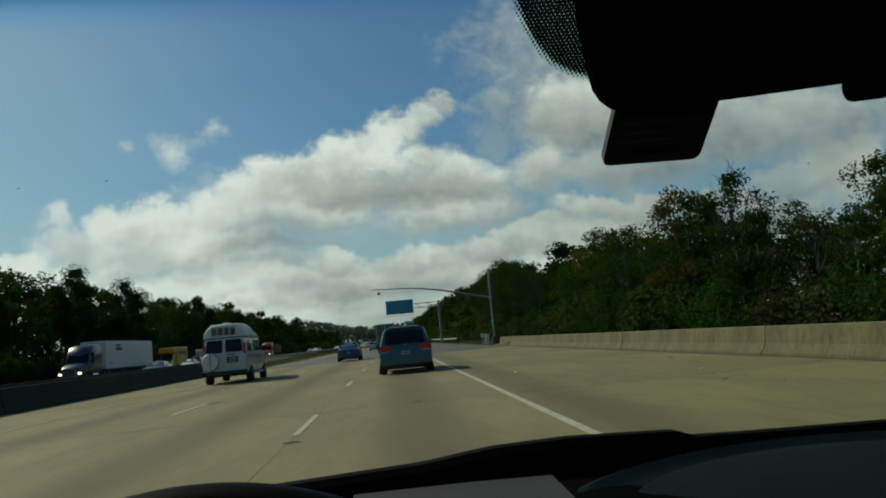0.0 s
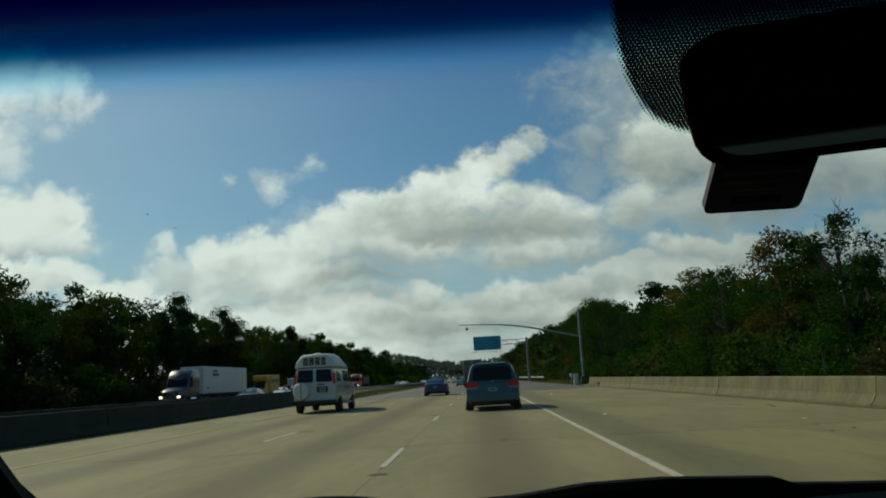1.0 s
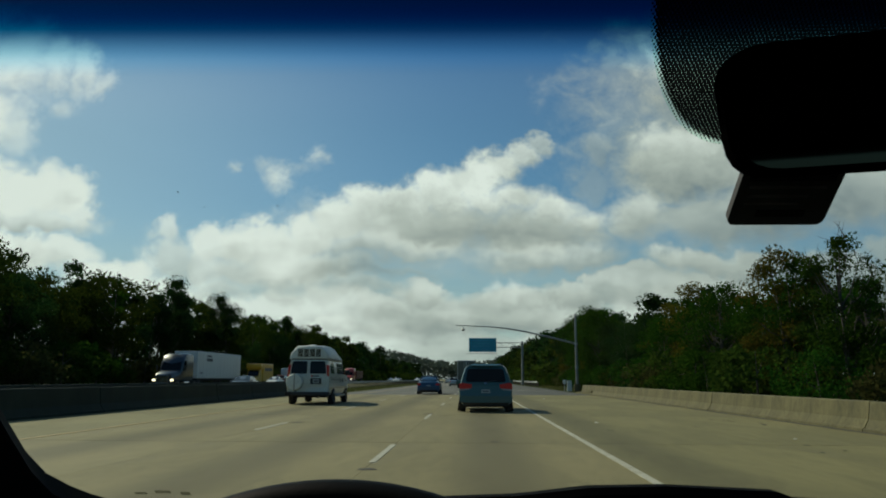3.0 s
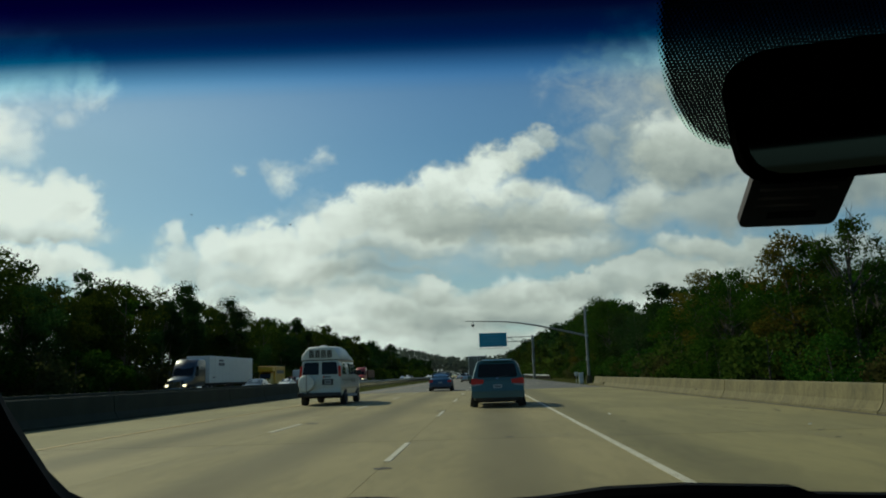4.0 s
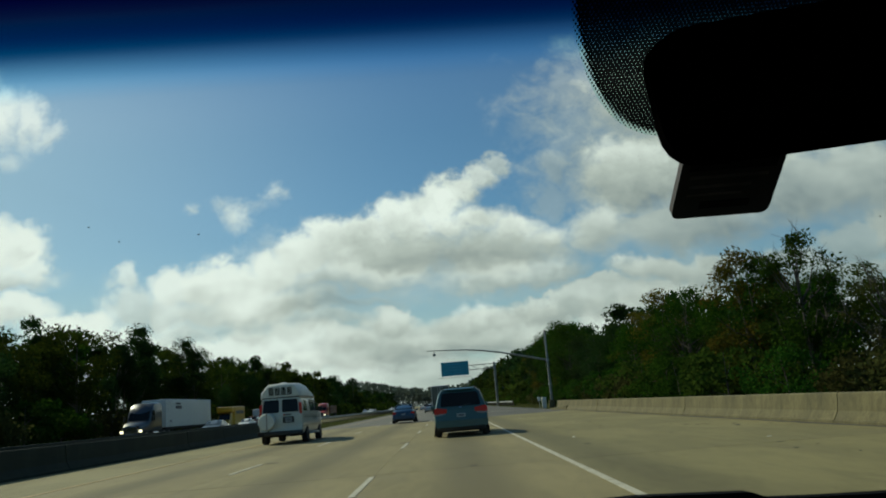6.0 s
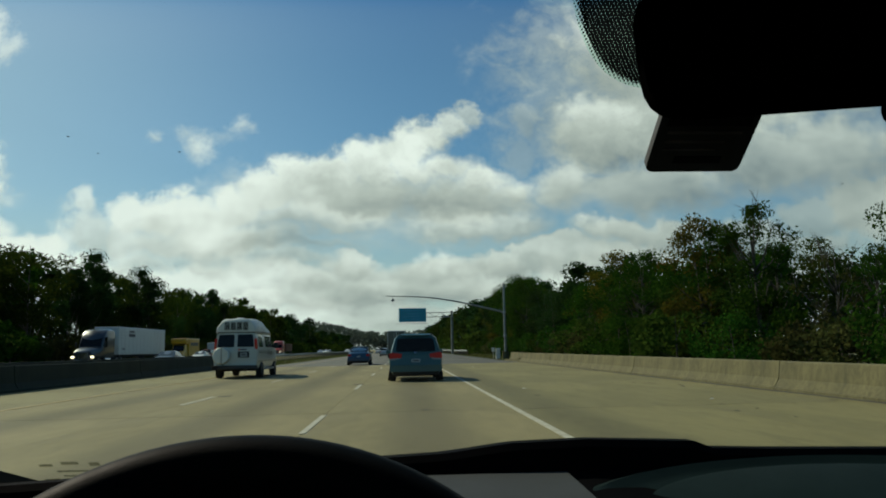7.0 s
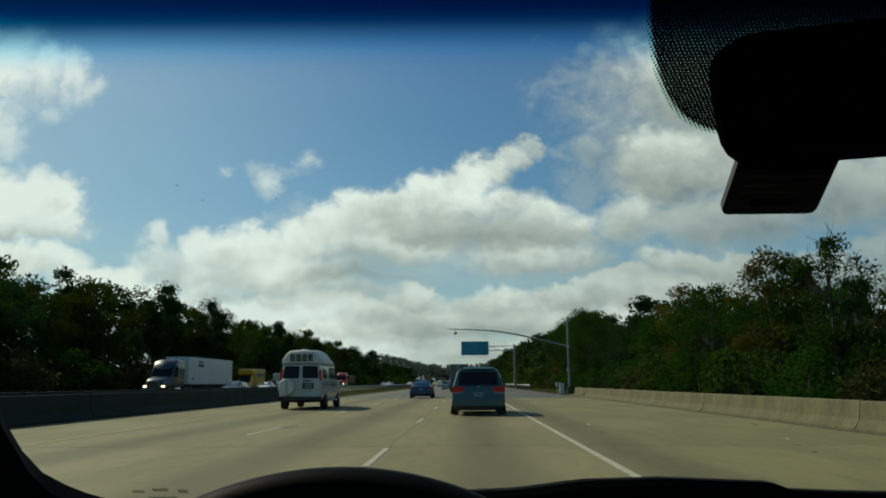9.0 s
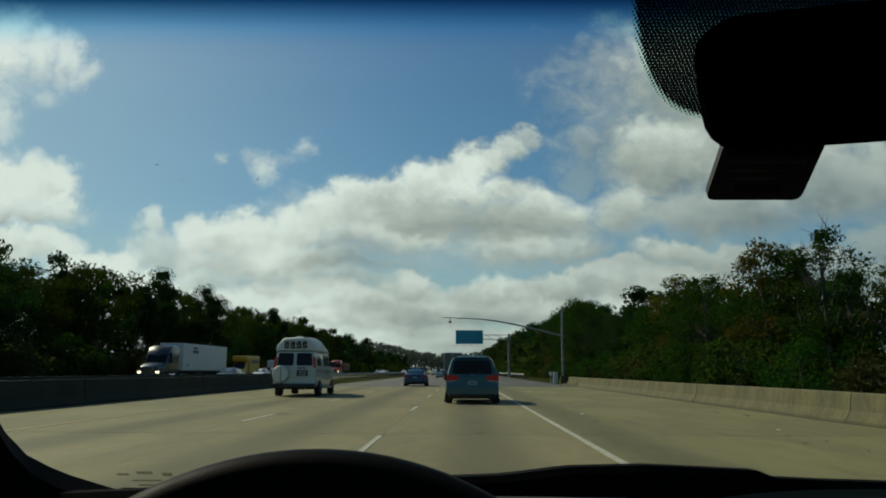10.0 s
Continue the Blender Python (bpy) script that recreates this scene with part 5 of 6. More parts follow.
def cab_over(th, paint, y0, w, h, key_dark="tint"):
    """Conventional truck tractor facing +y, its back at y0."""
    bm = bmesh.new()

    def rg(y, z0, z1, k):
        a = w / 2 * k
        hh = [(a - .05, y, z0), (a, y, z0 + .1), (a, y, z1 - .45), (a - .10, y, z1 - .12), (a - .3, y, z1), (.05, y, z1 + .02)]
        return hh + [(-p, q, r) for p, q, r in reversed(hh)]
    rings = [rg(y0, .9, h, 1), rg(y0 + 1.2, .9, h + .02, 1), rg(y0 + 2.0, .9, h - .12, 1), rg(y0 + 2.6, .9, h - .75, .98), rg(y0 + 3.15, .9, 1.95, .93), rg(y0 + 4.5, .75, 1.78, .80), rg(y0 + 4.9, .7, 1.55, .72)]
    loft(bm, rings, caps=False)
    strip_cap(bm, rings[0])
    strip_cap(bm, rings[-1])
    part("cab", bm, M[paint], th)
    bm = bmesh.new()
    plate(bm, rounded([(-w * .42, 0), (w * .42, 0), (w * .40, 1), (-w * .40, 1)], .12), lambda u, v, d: (u, y0 + 3.12 - .52 * v + .03 - d, 2.02 + (h - .85 - 2.02) * v + .03), .03)
    part("windscreen", bm, M[key_dark], th)
    bm = bmesh.new()
    box(bm, (0, y0 + 4.92, 1.12), (w * .44, .06, .72), .03)
    g_ = part("grille", bm, M["chrome"], th)
    for i in range(6):
        bm = bmesh.new()
        box(bm, (0, y0 + 4.96, .84 + i * .11), (w * .40, .02, .03))
        part("slat", bm, M["black"], g_)
    bm = bmesh.new()
    box(bm, (0, y0 + 4.95, .55), (w * .96, .3, .32), .05, seg=2)
    part("bumper", bm, M["chrome"], th)
    for s in (1, -1):
        bm = bmesh.new()
        box(bm, (s * w * .37, y0 + 4.88, .98), (.34, .16, .22), .05)
        part("headlight", bm, M["headlamp"], th)
        bm = bmesh.new()
        plate(bm, rounded([(y0 + 2.0, 1.95), (y0 + 2.85, 1.95), (y0 + 2.45, h - .8), (y0 + 2.0, h - .8)], .06), lambda u, v, d: (s * (w / 2 + .012 - d), u, v), .03)
        part("side_window", bm, M[key_dark], th)
        bm = bmesh.new()
        box(bm, (s * (w / 2 + .2), y0 + 3.0, 2.2), (.16, .1, .6), .03)
        rod(bm, (s * w * .45, y0 + 2.9, 2.2), (s * (w / 2 + .2), y0 + 3.0, 2.2), .02)
        part("wing_mirror", bm, M["black"], th)
        bm = bmesh.new()
        rod(bm, (s * w * .40, y0 + 1.0, .62), (s * w * .40, y0 + 2.4, .62), .3, n=14)
        part("fuel_tank", bm, M["chrome"], th)
        wheel(th, s * (w / 2 - .16), y0 + 4.0, .5, .3)
        wheel(th, s * (w / 2 - .2), y0 - .6, .5, .5)
        wheel(th, s * (w / 2 - .2), y0 - 1.85, .5, .5)
    bm = bmesh.new()
    box(bm, (0, y0 + .8, .75), (.9, 7.6, .25), .03)
    part("chassis", bm, M["underbody"], th)


def box_trailer(th, y1, L, w, z0, z1, paint, ribs=True):
    bm = bmesh.new()
    box(bm, (0, y1 - L / 2, (z0 + z1) / 2), (w, L, z1 - z0), .03)
    b = part("trailer_box", bm, M[paint], th)
    if ribs:
        for s in (1, -1):
            for i in range(int(L / 1.2)):
                bm = bmesh.new()
                box(bm, (s * (w / 2 + .006), y1 - .6 - i * 1.2, (z0 + z1) / 2), (.02, .05, z1 - z0 - .2))
                part("rib", bm, M[paint], b)
    bm = bmesh.new()
    box(bm, (0, y1 - L / 2, z0 - .12), (w * .9, L * .96, .22), .02)
    part("trailer_frame", bm, M["underbody"], th)
    for s in (1, -1):
        for d in (1.4, 2.7):
            wheel(th, s * (w / 2 - .25), y1 - L + d, .5, .5)
    return b


def white_semi():
    th = thing("semi_truck", "dark semi truck with a long white box trailer", "truck", (-31.4, 82.0, 0), 180)
    cab_over(th, "navy", 0.2, 2.5, 3.75)
    b = box_trailer(th, -.9, 15.5, 2.6, 1.15, 4.1, "white")
    for i, (y, z, ln, hh) in enumerate(((-4.6, 3.62, 1.5, .22), (-4.7, 3.22, 1.9, .34), (-2.2, 1.75, .6, .16))):
        bm = bmesh.new()
        box(bm, (-1.325, y, z), (.02, ln, hh), .005)
        part("lettering_bar", bm, M["bar"], b, "dark bar of lettering")


def yellow_truck():
    th = thing("box_truck", "yellow rental box truck with lit headlamps", "truck", (-33.2, 117, 0), 180)
    bm = bmesh.new()
    box(bm, (0, -2.2, 2.05), (2.4, 5.6, 2.6), .05)
    b = part("cargo_box", bm, M["yellow"], th)
    bm = bmesh.new()
    box(bm, (0, 1.2, 2.95), (2.3, 1.3, .8), .15, seg=2)
    part("cab_overhang", bm, M["yellow"], th)
    bm = bmesh.new()
    loft(bm, [[(-1.0, .6, .5), (1.0, .6, .5), (1.0, .6, 1.4), (.9, .6, 2.5), (-.9, .6, 2.5), (-1.0, .6, 1.4)], [(-1.0, 1.5, .5), (1.0, 1.5, .5), (1.0, 1.5, 1.4), (.86, 1.5, 2.4), (-.86, 1.5, 2.4), (-1.0, 1.5, 1.4)],
              [(-1.0, 2.3, .5), (1.0, 2.3, .5), (1.0, 2.3, 1.3), (.9, 2.3, 1.42), (-.9, 2.3, 1.42), (-1.0, 2.3, 1.3)], [(-.92, 3.2, .5), (.92, 3.2, .5), (.92, 3.2, 1.05), (.84, 3.2, 1.22), (-.84, 3.2, 1.22), (-.92, 3.2, 1.05)]])
    part("cab", bm, M["yellow"], th)
    bm = bmesh.new()
    plate(bm, rounded([(-.84, 0), (.84, 0), (.78, 1), (-.78, 1)], .1), lambda u, v, d: (u, 2.28 - .72 * v + .03 - d, 1.46 + .88 * v + .02), .03)
    part("windscreen", bm, M["tint"], th)
    bm = bmesh.new()
    box(bm, (0, 3.22, .8), (1.3, .06, .4), .03)
    part("grille", bm, M["black"], th)
    bm = bmesh.new()
    box(bm, (0, 3.2, .45), (1.9, .2, .22), .03)
    part("bumper", bm, M["chrome"], th)
    bm = bmesh.new()
    box(bm, (-1.21, -2.2, 2.5), (.02, 4.2, .5), .005)
    part("lettering_bar", bm, M["bar"], b, "dark bar of lettering")
    for s in (1, -1):
        bm = bmesh.new()
        box(bm, (s * .78, 3.2, .85), (.26, .1, .22), .03)
        part("headlight", bm, M["headlamp"], th)
        wheel(th, s * .9, 2.35, .4, .25)
        wheel(th, s * .95, -3.2, .42, .4)


def red_semi():
    th = thing("semi_truck", "red semi truck hauling a low dark red container", "truck", (-33.0, 206, 0), 180)
    cab_over(th, "red", 0.2, 2.5, 3.85)
    box_trailer(th, -2.0, 12.0, 2.5, 1.25, 3.2, "maroon")


def pickup_and_trailer():
    th = thing("pickup_truck", "dark red pickup truck on the opposite road", "pickup", (-32.6, 132, 0), 180)
    S = Shell([(.5, .35), (.85, .36), (.95, .55), (.96, .85), (.94, 1.05), (.90, 1.10), (.80, 1.45), (.70, 1.68), (.58, 1.74), (.25, 1.77), (.04, 1.775)],
              [(0, .02, 1, .96), (.1, .02, 1, 1), (1.7, .02, 1, 1), (1.75, .95, 1, 1), (2.2, 1, 1, 1), (3.3, 1, 1, 1), (4.05, .10, 1, 1), (5.0, .02, .96, .98), (5.3, .0, .8, .9)], 1.10, [(.3, .03), (.6, 0), (1.1, 0), (1.8, .02)], .2)
    S.body(th, M["maroon"])
    bm = bmesh.new()
    plate(bm, rounded([(-.80, 0), (.80, 0), (.66, 1), (-.66, 1)], .08), lambda u, v, d: (u, 4.02 - .70 * v + .03 - d, 1.17 + .52 * v + .03), .03)
    part("windscreen", bm, M["tint"], th)
    for s in (1, -1):
        S.on_side("side_window", [(2.0, 1.16), (3.85, 1.14), (3.35, 1.62), (2.0, 1.64)], M["side_glass"], th, s, .02, .03)
        bm = bmesh.new()
        box(bm, (s * .72, 5.24, .86), (.3, .14, .2), .03)
        part("headlight", bm, M["reverse"], th)
        wing_mirror(th, s, .92, 3.75, 1.2, "black")
        for yy in (1.0, 4.4):
            wheel(th, s * .86, yy, .39, .26)
    bm = bmesh.new()
    box(bm, (0, 5.3, .8), (1.05, .06, .34), .02)
    part("grille", bm, M["chrome"], th)
    tr = thing("travel_trailer", "white travel trailer with dark swooping graphics", "caravan", (-32.6, 133.4, 0), 180)
    bm = bmesh.new()
    box(bm, (0, -3.9, 1.75), (2.4, 6.6, 2.3), .16, seg=3)
    part("body", bm, M["white"], tr)
    for y, z, a, b_ in ((-2.2, 2.0, .6, .7), (-5.6, 2.1, .5, .8), (-3.6, 2.1, .5, .5)):
        bm = bmesh.new()
        plate(bm, rounded([(y - a / 2, z - b_ / 2), (y + a / 2, z - b_ / 2), (y + a / 2, z + b_ / 2), (y - a / 2, z + b_ / 2)], .06), lambda u, v, d: (-1.215 + d, u, v), .03)
        part("window", bm, M["tint"], tr)
    for y0_, z0_, y1_, z1_ in ((-1.2, 1.1, -3.0, 1.6), (-4.2, 1.0, -6.6, 2.3), (-5.0, 1.0, -6.9, 1.9)):
        bm = bmesh.new()
        plate(bm, [(y0_, z0_), (y1_, z1_), (y1_ - .1, z1_ - .12), (y0_ - .4, z0_ - .06)], lambda u, v, d: (-1.207 + d, u, v), .02)
        part("graphic", bm, M["bar"], tr, "dark swoosh graphic")
    bm = bmesh.new()
    box(bm, (-1.21, -1.9, 2.62), (.02, 1.3, .16), .004)
    part("lettering_bar", bm, M["bar"], tr)
    for y in (-2.6, -4.4):
        bm = bmesh.new()
        box(bm, (0, y, 3.0), (.7, .9, .26), .08, seg=2)
        part("roof_unit", bm, M["fibre"], tr)
    for s in (1, -1):
        for y in (-4.0, -4.8):
            wheel(tr, s * 1.05, y, .34, .22)
    bm = bmesh.new()
    box(bm, (0, -3.9, .55), (2.2, 6.2, .14), .02)
    rod(bm, (.6, -.8, .52), (0, 1.2, .5), .05)
    rod(bm, (-.6, -.8, .52), (0, 1.2, .5), .05)
    part("chassis", bm, M["underbody"], tr)


white_semi()
yellow_truck()
red_semi()
pickup_and_trailer()


def lead_truck():
    th = thing("box_truck", "grey box truck seen from behind far ahead", "truck", (-1.0, 100, 0))
    bm = bmesh.new()
    box(bm, (0, 3.5, 2.2), (2.35, 7.0, 2.7), .05)
    b = part("cargo_box", bm, M["silver"], th)
    for s in (1, -1):
        bm = bmesh.new()
        box(bm, (s * .56, -.01, 2.2), (1.05, .04, 2.5), .02)
        d = part("rear_door", bm, M["charcoal"], b)
        bm = bmesh.new()
        rod(bm, (s * .3, -.05, 1.1), (s * .3, -.05, 3.3), .02)
        part("lock_rod", bm, M["steel"], d)
        bm = bmesh.new()
        box(bm, (s * .95, -.02, .75), (.25, .06, .14), .02)
        part("tail_light", bm, M["tail"], th)
        wheel(th, s * .95, 1.4, .45, .45)
        wheel(th, s * .95, 8.2, .45, .28)
    bm = bmesh.new()
    box(bm, (0, 8.1, 1.6), (2.2, 1.9, 2.2), .2, seg=2)
    part("cab", bm, M["white"], th)
    bm = bmesh.new()
    box(bm, (0, 4.0, .72), (.9, 7.8, .22), .03)
    box(bm, (0, .0, .55), (2.2, .1, .14), .02)
    part("chassis", bm, M["underbody"], th)


lead_truck()

# ---- roadside furniture ----


def camera_mast():
    th = thing("camera_mast", "grey steel mast with a long curved arm", "mast", (10.85, 82, 0))
    bm = bmesh.new()
    rod(bm, (0, 0, .5), (-.05, 0, 8.05), .15, .10, 16)
    rod(bm, (-.05, 0, 8.05), (-.05, 0, 8.09), .11, .11, 16)
    part("pole", bm, M["pole"], th)
    bm = bmesh.new()
    pts = [(-.03, 4.9), (-2.6, 5.55), (-5.2, 6.15), (-7.2, 6.5), (-8.6, 6.66), (-10.5, 6.76), (-12.8, 6.85)]
    for i, (a, b_) in enumerate(zip(pts, pts[1:])):
        rod(bm, (a[0], 0, a[1]), (b_[0], 0, b_[1]), .105 - .011 * i, .105 - .011 * (i + 1), 12)
    arm = part("arm", bm, M["pole"], th)
    bm = bmesh.new()
    for z in (4.9, 2.4):
        rod(bm, (-.02, 0, z - .12), (-.02, 0, z + .12), .18, n=16)
    part("collar", bm, M["steel"], th)
    bm = bmesh.new()
    rod(bm, (-12.0, 0, 6.82), (-12.0, 0, 6.5), .03, n=8)
    bmesh.ops.create_uvsphere(bm, u_segments=14, v_segments=10, radius=.15, matrix=Matrix.Translation((-12.0, 0, 6.38)) @ Matrix.Diagonal((1.2, 1.2, 1, 1)))
    rod(bm, (-12.0, 0, 6.42), (-12.0, 0, 6.55), .19, .06, 14)
    part("dome_camera", bm, M["sign_back"], arm, "pale dome camera")
    bm = bmesh.new()
    rod(bm, (0, 0, -.2), (0, 0, .72), .36, .34, 20)
    part("footing", bm, M["barrier"], th, "round concrete footing")
    cb = thing("roadside_cabinet", "pale metal control cabinet beside the mast", "cabinet", (10.0, 81.9, 0))
    bm = bmesh.new()
    box(bm, (0, 0, .46), (.46, .42, 1.2), .02)
    part("body", bm, M["white"], cb)
    bm = bmesh.new()
    box(bm, (0, -.215, .52), (.38, .02, .95), .008)
    d = part("door", bm, M["white"], cb)
    bm = bmesh.new()
    box(bm, (.14, -.235, .55), (.03, .02, .12), .004)
    part("handle", bm, M["black"], d)
    mb = thing("meter_box", "small grey meter box on a post", "meter box", (9.5, 81.9, 0))
    bm = bmesh.new()
    rod(bm, (0, 0, -.2), (0, 0, .8), .04, n=8)
    part("post", bm, M["steel"], mb)
    bm = bmesh.new()
    box(bm, (0, 0, .92), (.3, .2, .42), .02)
    part("box", bm, M["white"], mb)


camera_mast()


def gantry():
    th = thing("sign_gantry", "blue service sign on a cantilever truss gantry", "road sign", (0, 158, 0))
    bm = bmesh.new()
    rod(bm, (9.9, 0, -.2), (9.9, 0, 8.8), .27, .24, 16)
    part("post", bm, M["pole"], th)
    for z in (7.6, 8.5):
        for y in (-.35, .35):
            bm = bmesh.new()
            rod(bm, (9.9, y, z), (-.6, y, z), .06, n=8)
            part("chord", bm, M["steel"], th)
    n_ = 9
    for i in range(n_):
        x0, x1 = 9.9 - i * 10.5 / n_, 9.9 - (i + 1) * 10.5 / n_
        for y in (-.35, .35):
            bm = bmesh.new()
            rod(bm, (x0, y, 7.6 if i % 2 else 8.5), (x1, y, 8.5 if i % 2 else 7.6), .035, n=6)
            part("brace", bm, M["steel"], th)
    bm = bmesh.new()
    box(bm, (1.78, -.75, 8.03), (5.6, .06, 2.8), .02)
    p = part("sign_panel", bm, M["sign_blue"], th, "large blue panel")
    bm = bmesh.new()
    for x, z, sx, sz in ((1.78, 9.40, 5.5, .05), (1.78, 6.66, 5.5, .05), (-.98, 8.03, .05, 2.7), (4.54, 8.03, .05, 2.7)):
        box(bm, (x, -.785, z), (sx, .02, sz))
    part("border", bm, M["sign_text"], p)
    for x, z, sx in ((1.2, 8.9, 3.2), (1.8, 8.3, 2.6), (1.5, 7.75, 3.4), (2.3, 7.15, 1.6)):
        bm = bmesh.new()
        box(bm, (x, -.785, z), (sx, .02, .26), .006)
        part("lettering_bar", bm, M["sign_text"], p, "pale bar of lettering")
    bm = bmesh.new()
    box(bm, (1.6, -1.5, 6.25), (6.6, .7, .06), .01)
    part("walkway", bm, M["steel"], th)
    for x in (-.6, .8, 2.2, 3.6):
        bm = bmesh.new()
        rod(bm, (x, -1.4, 6.25), (x, -.4, 6.25), .04, n=6)
        rod(bm, (x, -.45, 6.25), (x, -.4, 8.5), .04, n=6)
        part("hanger", bm, M["steel"], th)


gantry()


def diamond_sign():
    th = thing("warning_sign", "diamond warning sign seen from its grey back", "road sign", (-14.5, 72, 0))
    bm = bmesh.new()
    box(bm, (0, 0, 1.55), (.07, .07, 3.6), .01)
    part("post", bm, M["steel"], th)
    bm = bmesh.new()
    plate(bm, rounded([(0, 2.45), (.66, 3.1), (0, 3.76), (-.66, 3.1)], .06), lambda u, v, d: (u, .05 + d, v), .012)
    part("panel", bm, M["sign_back"], th)
    bm = bmesh.new()
    for z in (2.8, 3.35):
        box(bm, (0, .03, z), (.5, .025, .04))
    part("bracket", bm, M["steel"], th)


diamond_sign()

sg = thing("roadside_sign", "small pale sign on two posts on the verge", "road sign", (15.0, 190, 0))
bm = bmesh.new()
box(bm, (0, 0, 3.2), (3.0, .05, 1.6), .02)
part("panel", bm, M["sign_back"], sg)
for s in (1, -1):
    bm = bmesh.new()
    box(bm, (s * 1.0, .06, 1.6), (.12, .08, 3.6), .01)
    part("post", bm, M["steel"], sg)

# dirt and grit along the parapet's foot; the strip also paints its shadow line
g = np.random.default_rng(77)
bm = bmesh.new()
ys_ = np.arange(-20.0, 60.0, 0.35)
wd = 0.05 + 0.10 * np.abs(np.sin(ys_ * 0.37)) * g.uniform(0.2, 1.0, len(ys_))
loft(bm, [[(9.11, y, 0.0), (9.11, y, 0.02), (9.10 - w, y, 0.004), (9.10 - w, y, 0.0)] for y, w in zip(ys_, wd)])
tagged(finish("gutter_dirt", bm, M["debris"]), "dark dirt and painted shadow line along the foot of the parapet", "dirt", kind="stuff")
# litter and worn spots on the shoulder
rg_ = random.Random(9)
for i in range(30):
    x, y = rg_.uniform(3.2, 8.9), 11 + 46 * rg_.random() ** 1.4
    if i % 3 == 0:
        x, y = rg_.uniform(6.3, 8.7), rg_.uniform(21.0, 25.0)
    bm = bmesh.new()
    n_ = 7
    r = rg_.uniform(.025, .08)
    a0 = [(r * rg_.uniform(.5, 1.3) * math.cos(k * 2 * math.pi / n_) * 1.7, r * rg_.uniform(.4, 1.1) * math.sin(k * 2 * math.pi / n_)) for k in range(n_)]
    loft(bm, [[(u, v, 0) for u, v in a0], [(u * .7, v * .7, .008) for u, v in a0]])
    white_bit = i % 9 == 4
    ob = finish("litter" if white_bit else "debris", bm, M["litter" if white_bit else "debris"])
    tagged(ob, "crumpled white paper litter on the shoulder" if white_bit else "small dark scrap of tyre rubber on the shoulder", "litter", "shoulder debris")
    ob.matrix_world = pose(x, y, .002, 0, 0, rg_.uniform(0, 360))
for x, y, w, l in ((-1.45, 10.6, .13, .12), (-1.6, 27, .2, .2), (-4.9, 21.5, .2, .15), (.4, 15.3, .08, .08)):
    bm = bmesh.new()
    pts_ = [(w * (1 + .25 * math.sin(3 * k)) * math.cos(k * math.pi / 6), l * (1 + .3 * math.cos(2.3 * k)) * math.sin(k * math.pi / 6)) for k in range(12)]
    loft(bm, [[(u, v, .001) for u, v in pts_], [(u * .9, v * .9, .006) for u, v in pts_]])
    ob = finish("road_patch", bm, M["debris"])
    tagged(ob, "dark pitted patch in the concrete", "road patch", kind="structure")
    ob.location = (x, y, 0)

# ---- the car that carries the camera ----


def glass_pt(x, y, d=0.0):
    """A point on the windscreen's sheet, d metres inside it."""
    bow = 0.015 * (x - 0.36) ** 2
    n_ = Vector((0, 0.573, 0.819))
    return Vector((x, y - bow, 1.708 - 0.70 * y)) - n_ * d


cabin = thing("car_cabin", "black car interior round the driver's seat", "car interior", kind="structure")
bm = bmesh.new()
xs = np.linspace(-.62, 1.34, 18)
ys = np.linspace(.28, 1.10, 10)
grid = [[bm.verts.new(glass_pt(x, y, -.004)) for x in xs] for y in ys]
for r, s in zip(grid, grid[1:]):
    for i in range(len(xs) - 1):
        bm.faces.new((r[i], r[i + 1], s[i + 1], s[i]))
ws = part("windscreen", bm, M["windscreen"], cabin, "clear windscreen with a dark blue shade band")
ws.visible_shadow = False

# dotted black print behind the mirror
bm = bmesh.new()
edge = [(.093, .36), (.097, .41), (.107, .44), (.118, .46), (.135, .477), (.160, .486), (.25, .490), (.34, .486), (.372, .477), (.39, .46), (.40, .44), (.41, .41), (.414, .36)]
for _ in range(2):
    cut = [(p[0] * k + q[0] * (1 - k), p[1] * k + q[1] * (1 - k)) for p, q in zip(edge, edge[1:]) for k in (.75, .25)]
    edge = [edge[0], *cut, edge[-1]]
uv = bm.loops.layers.uv.new("rim")
rows = []
for share, inset in ((0.0, -.003), (0.4, .0025), (1.0, .03)):
    row = []
    for x, y in edge:
        px, py = x + (.254 - x) * inset / .16, y - inset * .9 * max(0.0, (y - .36) / .13)
        row.append((bm.verts.new(glass_pt(px, py, .002)), share))
    rows.append(row)
rows.append([(bm.verts.new(glass_pt(.254 + (x - .254) * .8, .30, .002)), 1.0) for x, y in edge])
for ra, rb in zip(rows, rows[1:]):
    for i in range(len(edge) - 1):
        quad = (ra[i], ra[i + 1], rb[i + 1], rb[i])
        fc = bm.faces.new([q[0] for q in quad])
        for lp, q in zip(fc.loops, quad):
            lp[uv].uv = (q[1], 0.0)
part("glass_print", bm, M["frit"], ws, "dotted black ceramic print")
# maker's mark low on the glass: unreadable bars
for x, y, w, h in ((-.388, .893, .014, .004), (-.362, .890, .018, .005), (-.337, .893, .011, .006), (-.364, .905, .034, .003), (-.362, .914, .03, .003), (-.392, .921, .016, .004), (-.362, .922, .02, .003), (-.335, .921, .014, .004)):
    bm = bmesh.new()
    h *= .55
    vs = [bm.verts.new(p) for p in (glass_pt(x - w / 2, y - h, .001), glass_pt(x + w / 2, y - h, .001), glass_pt(x + w / 2, y + h, .001), glass_pt(x - w / 2, y + h, .001))]
    bm.faces.new(vs)
    part("glass_mark", bm, M["mark"], ws, "small bar of unreadable print")
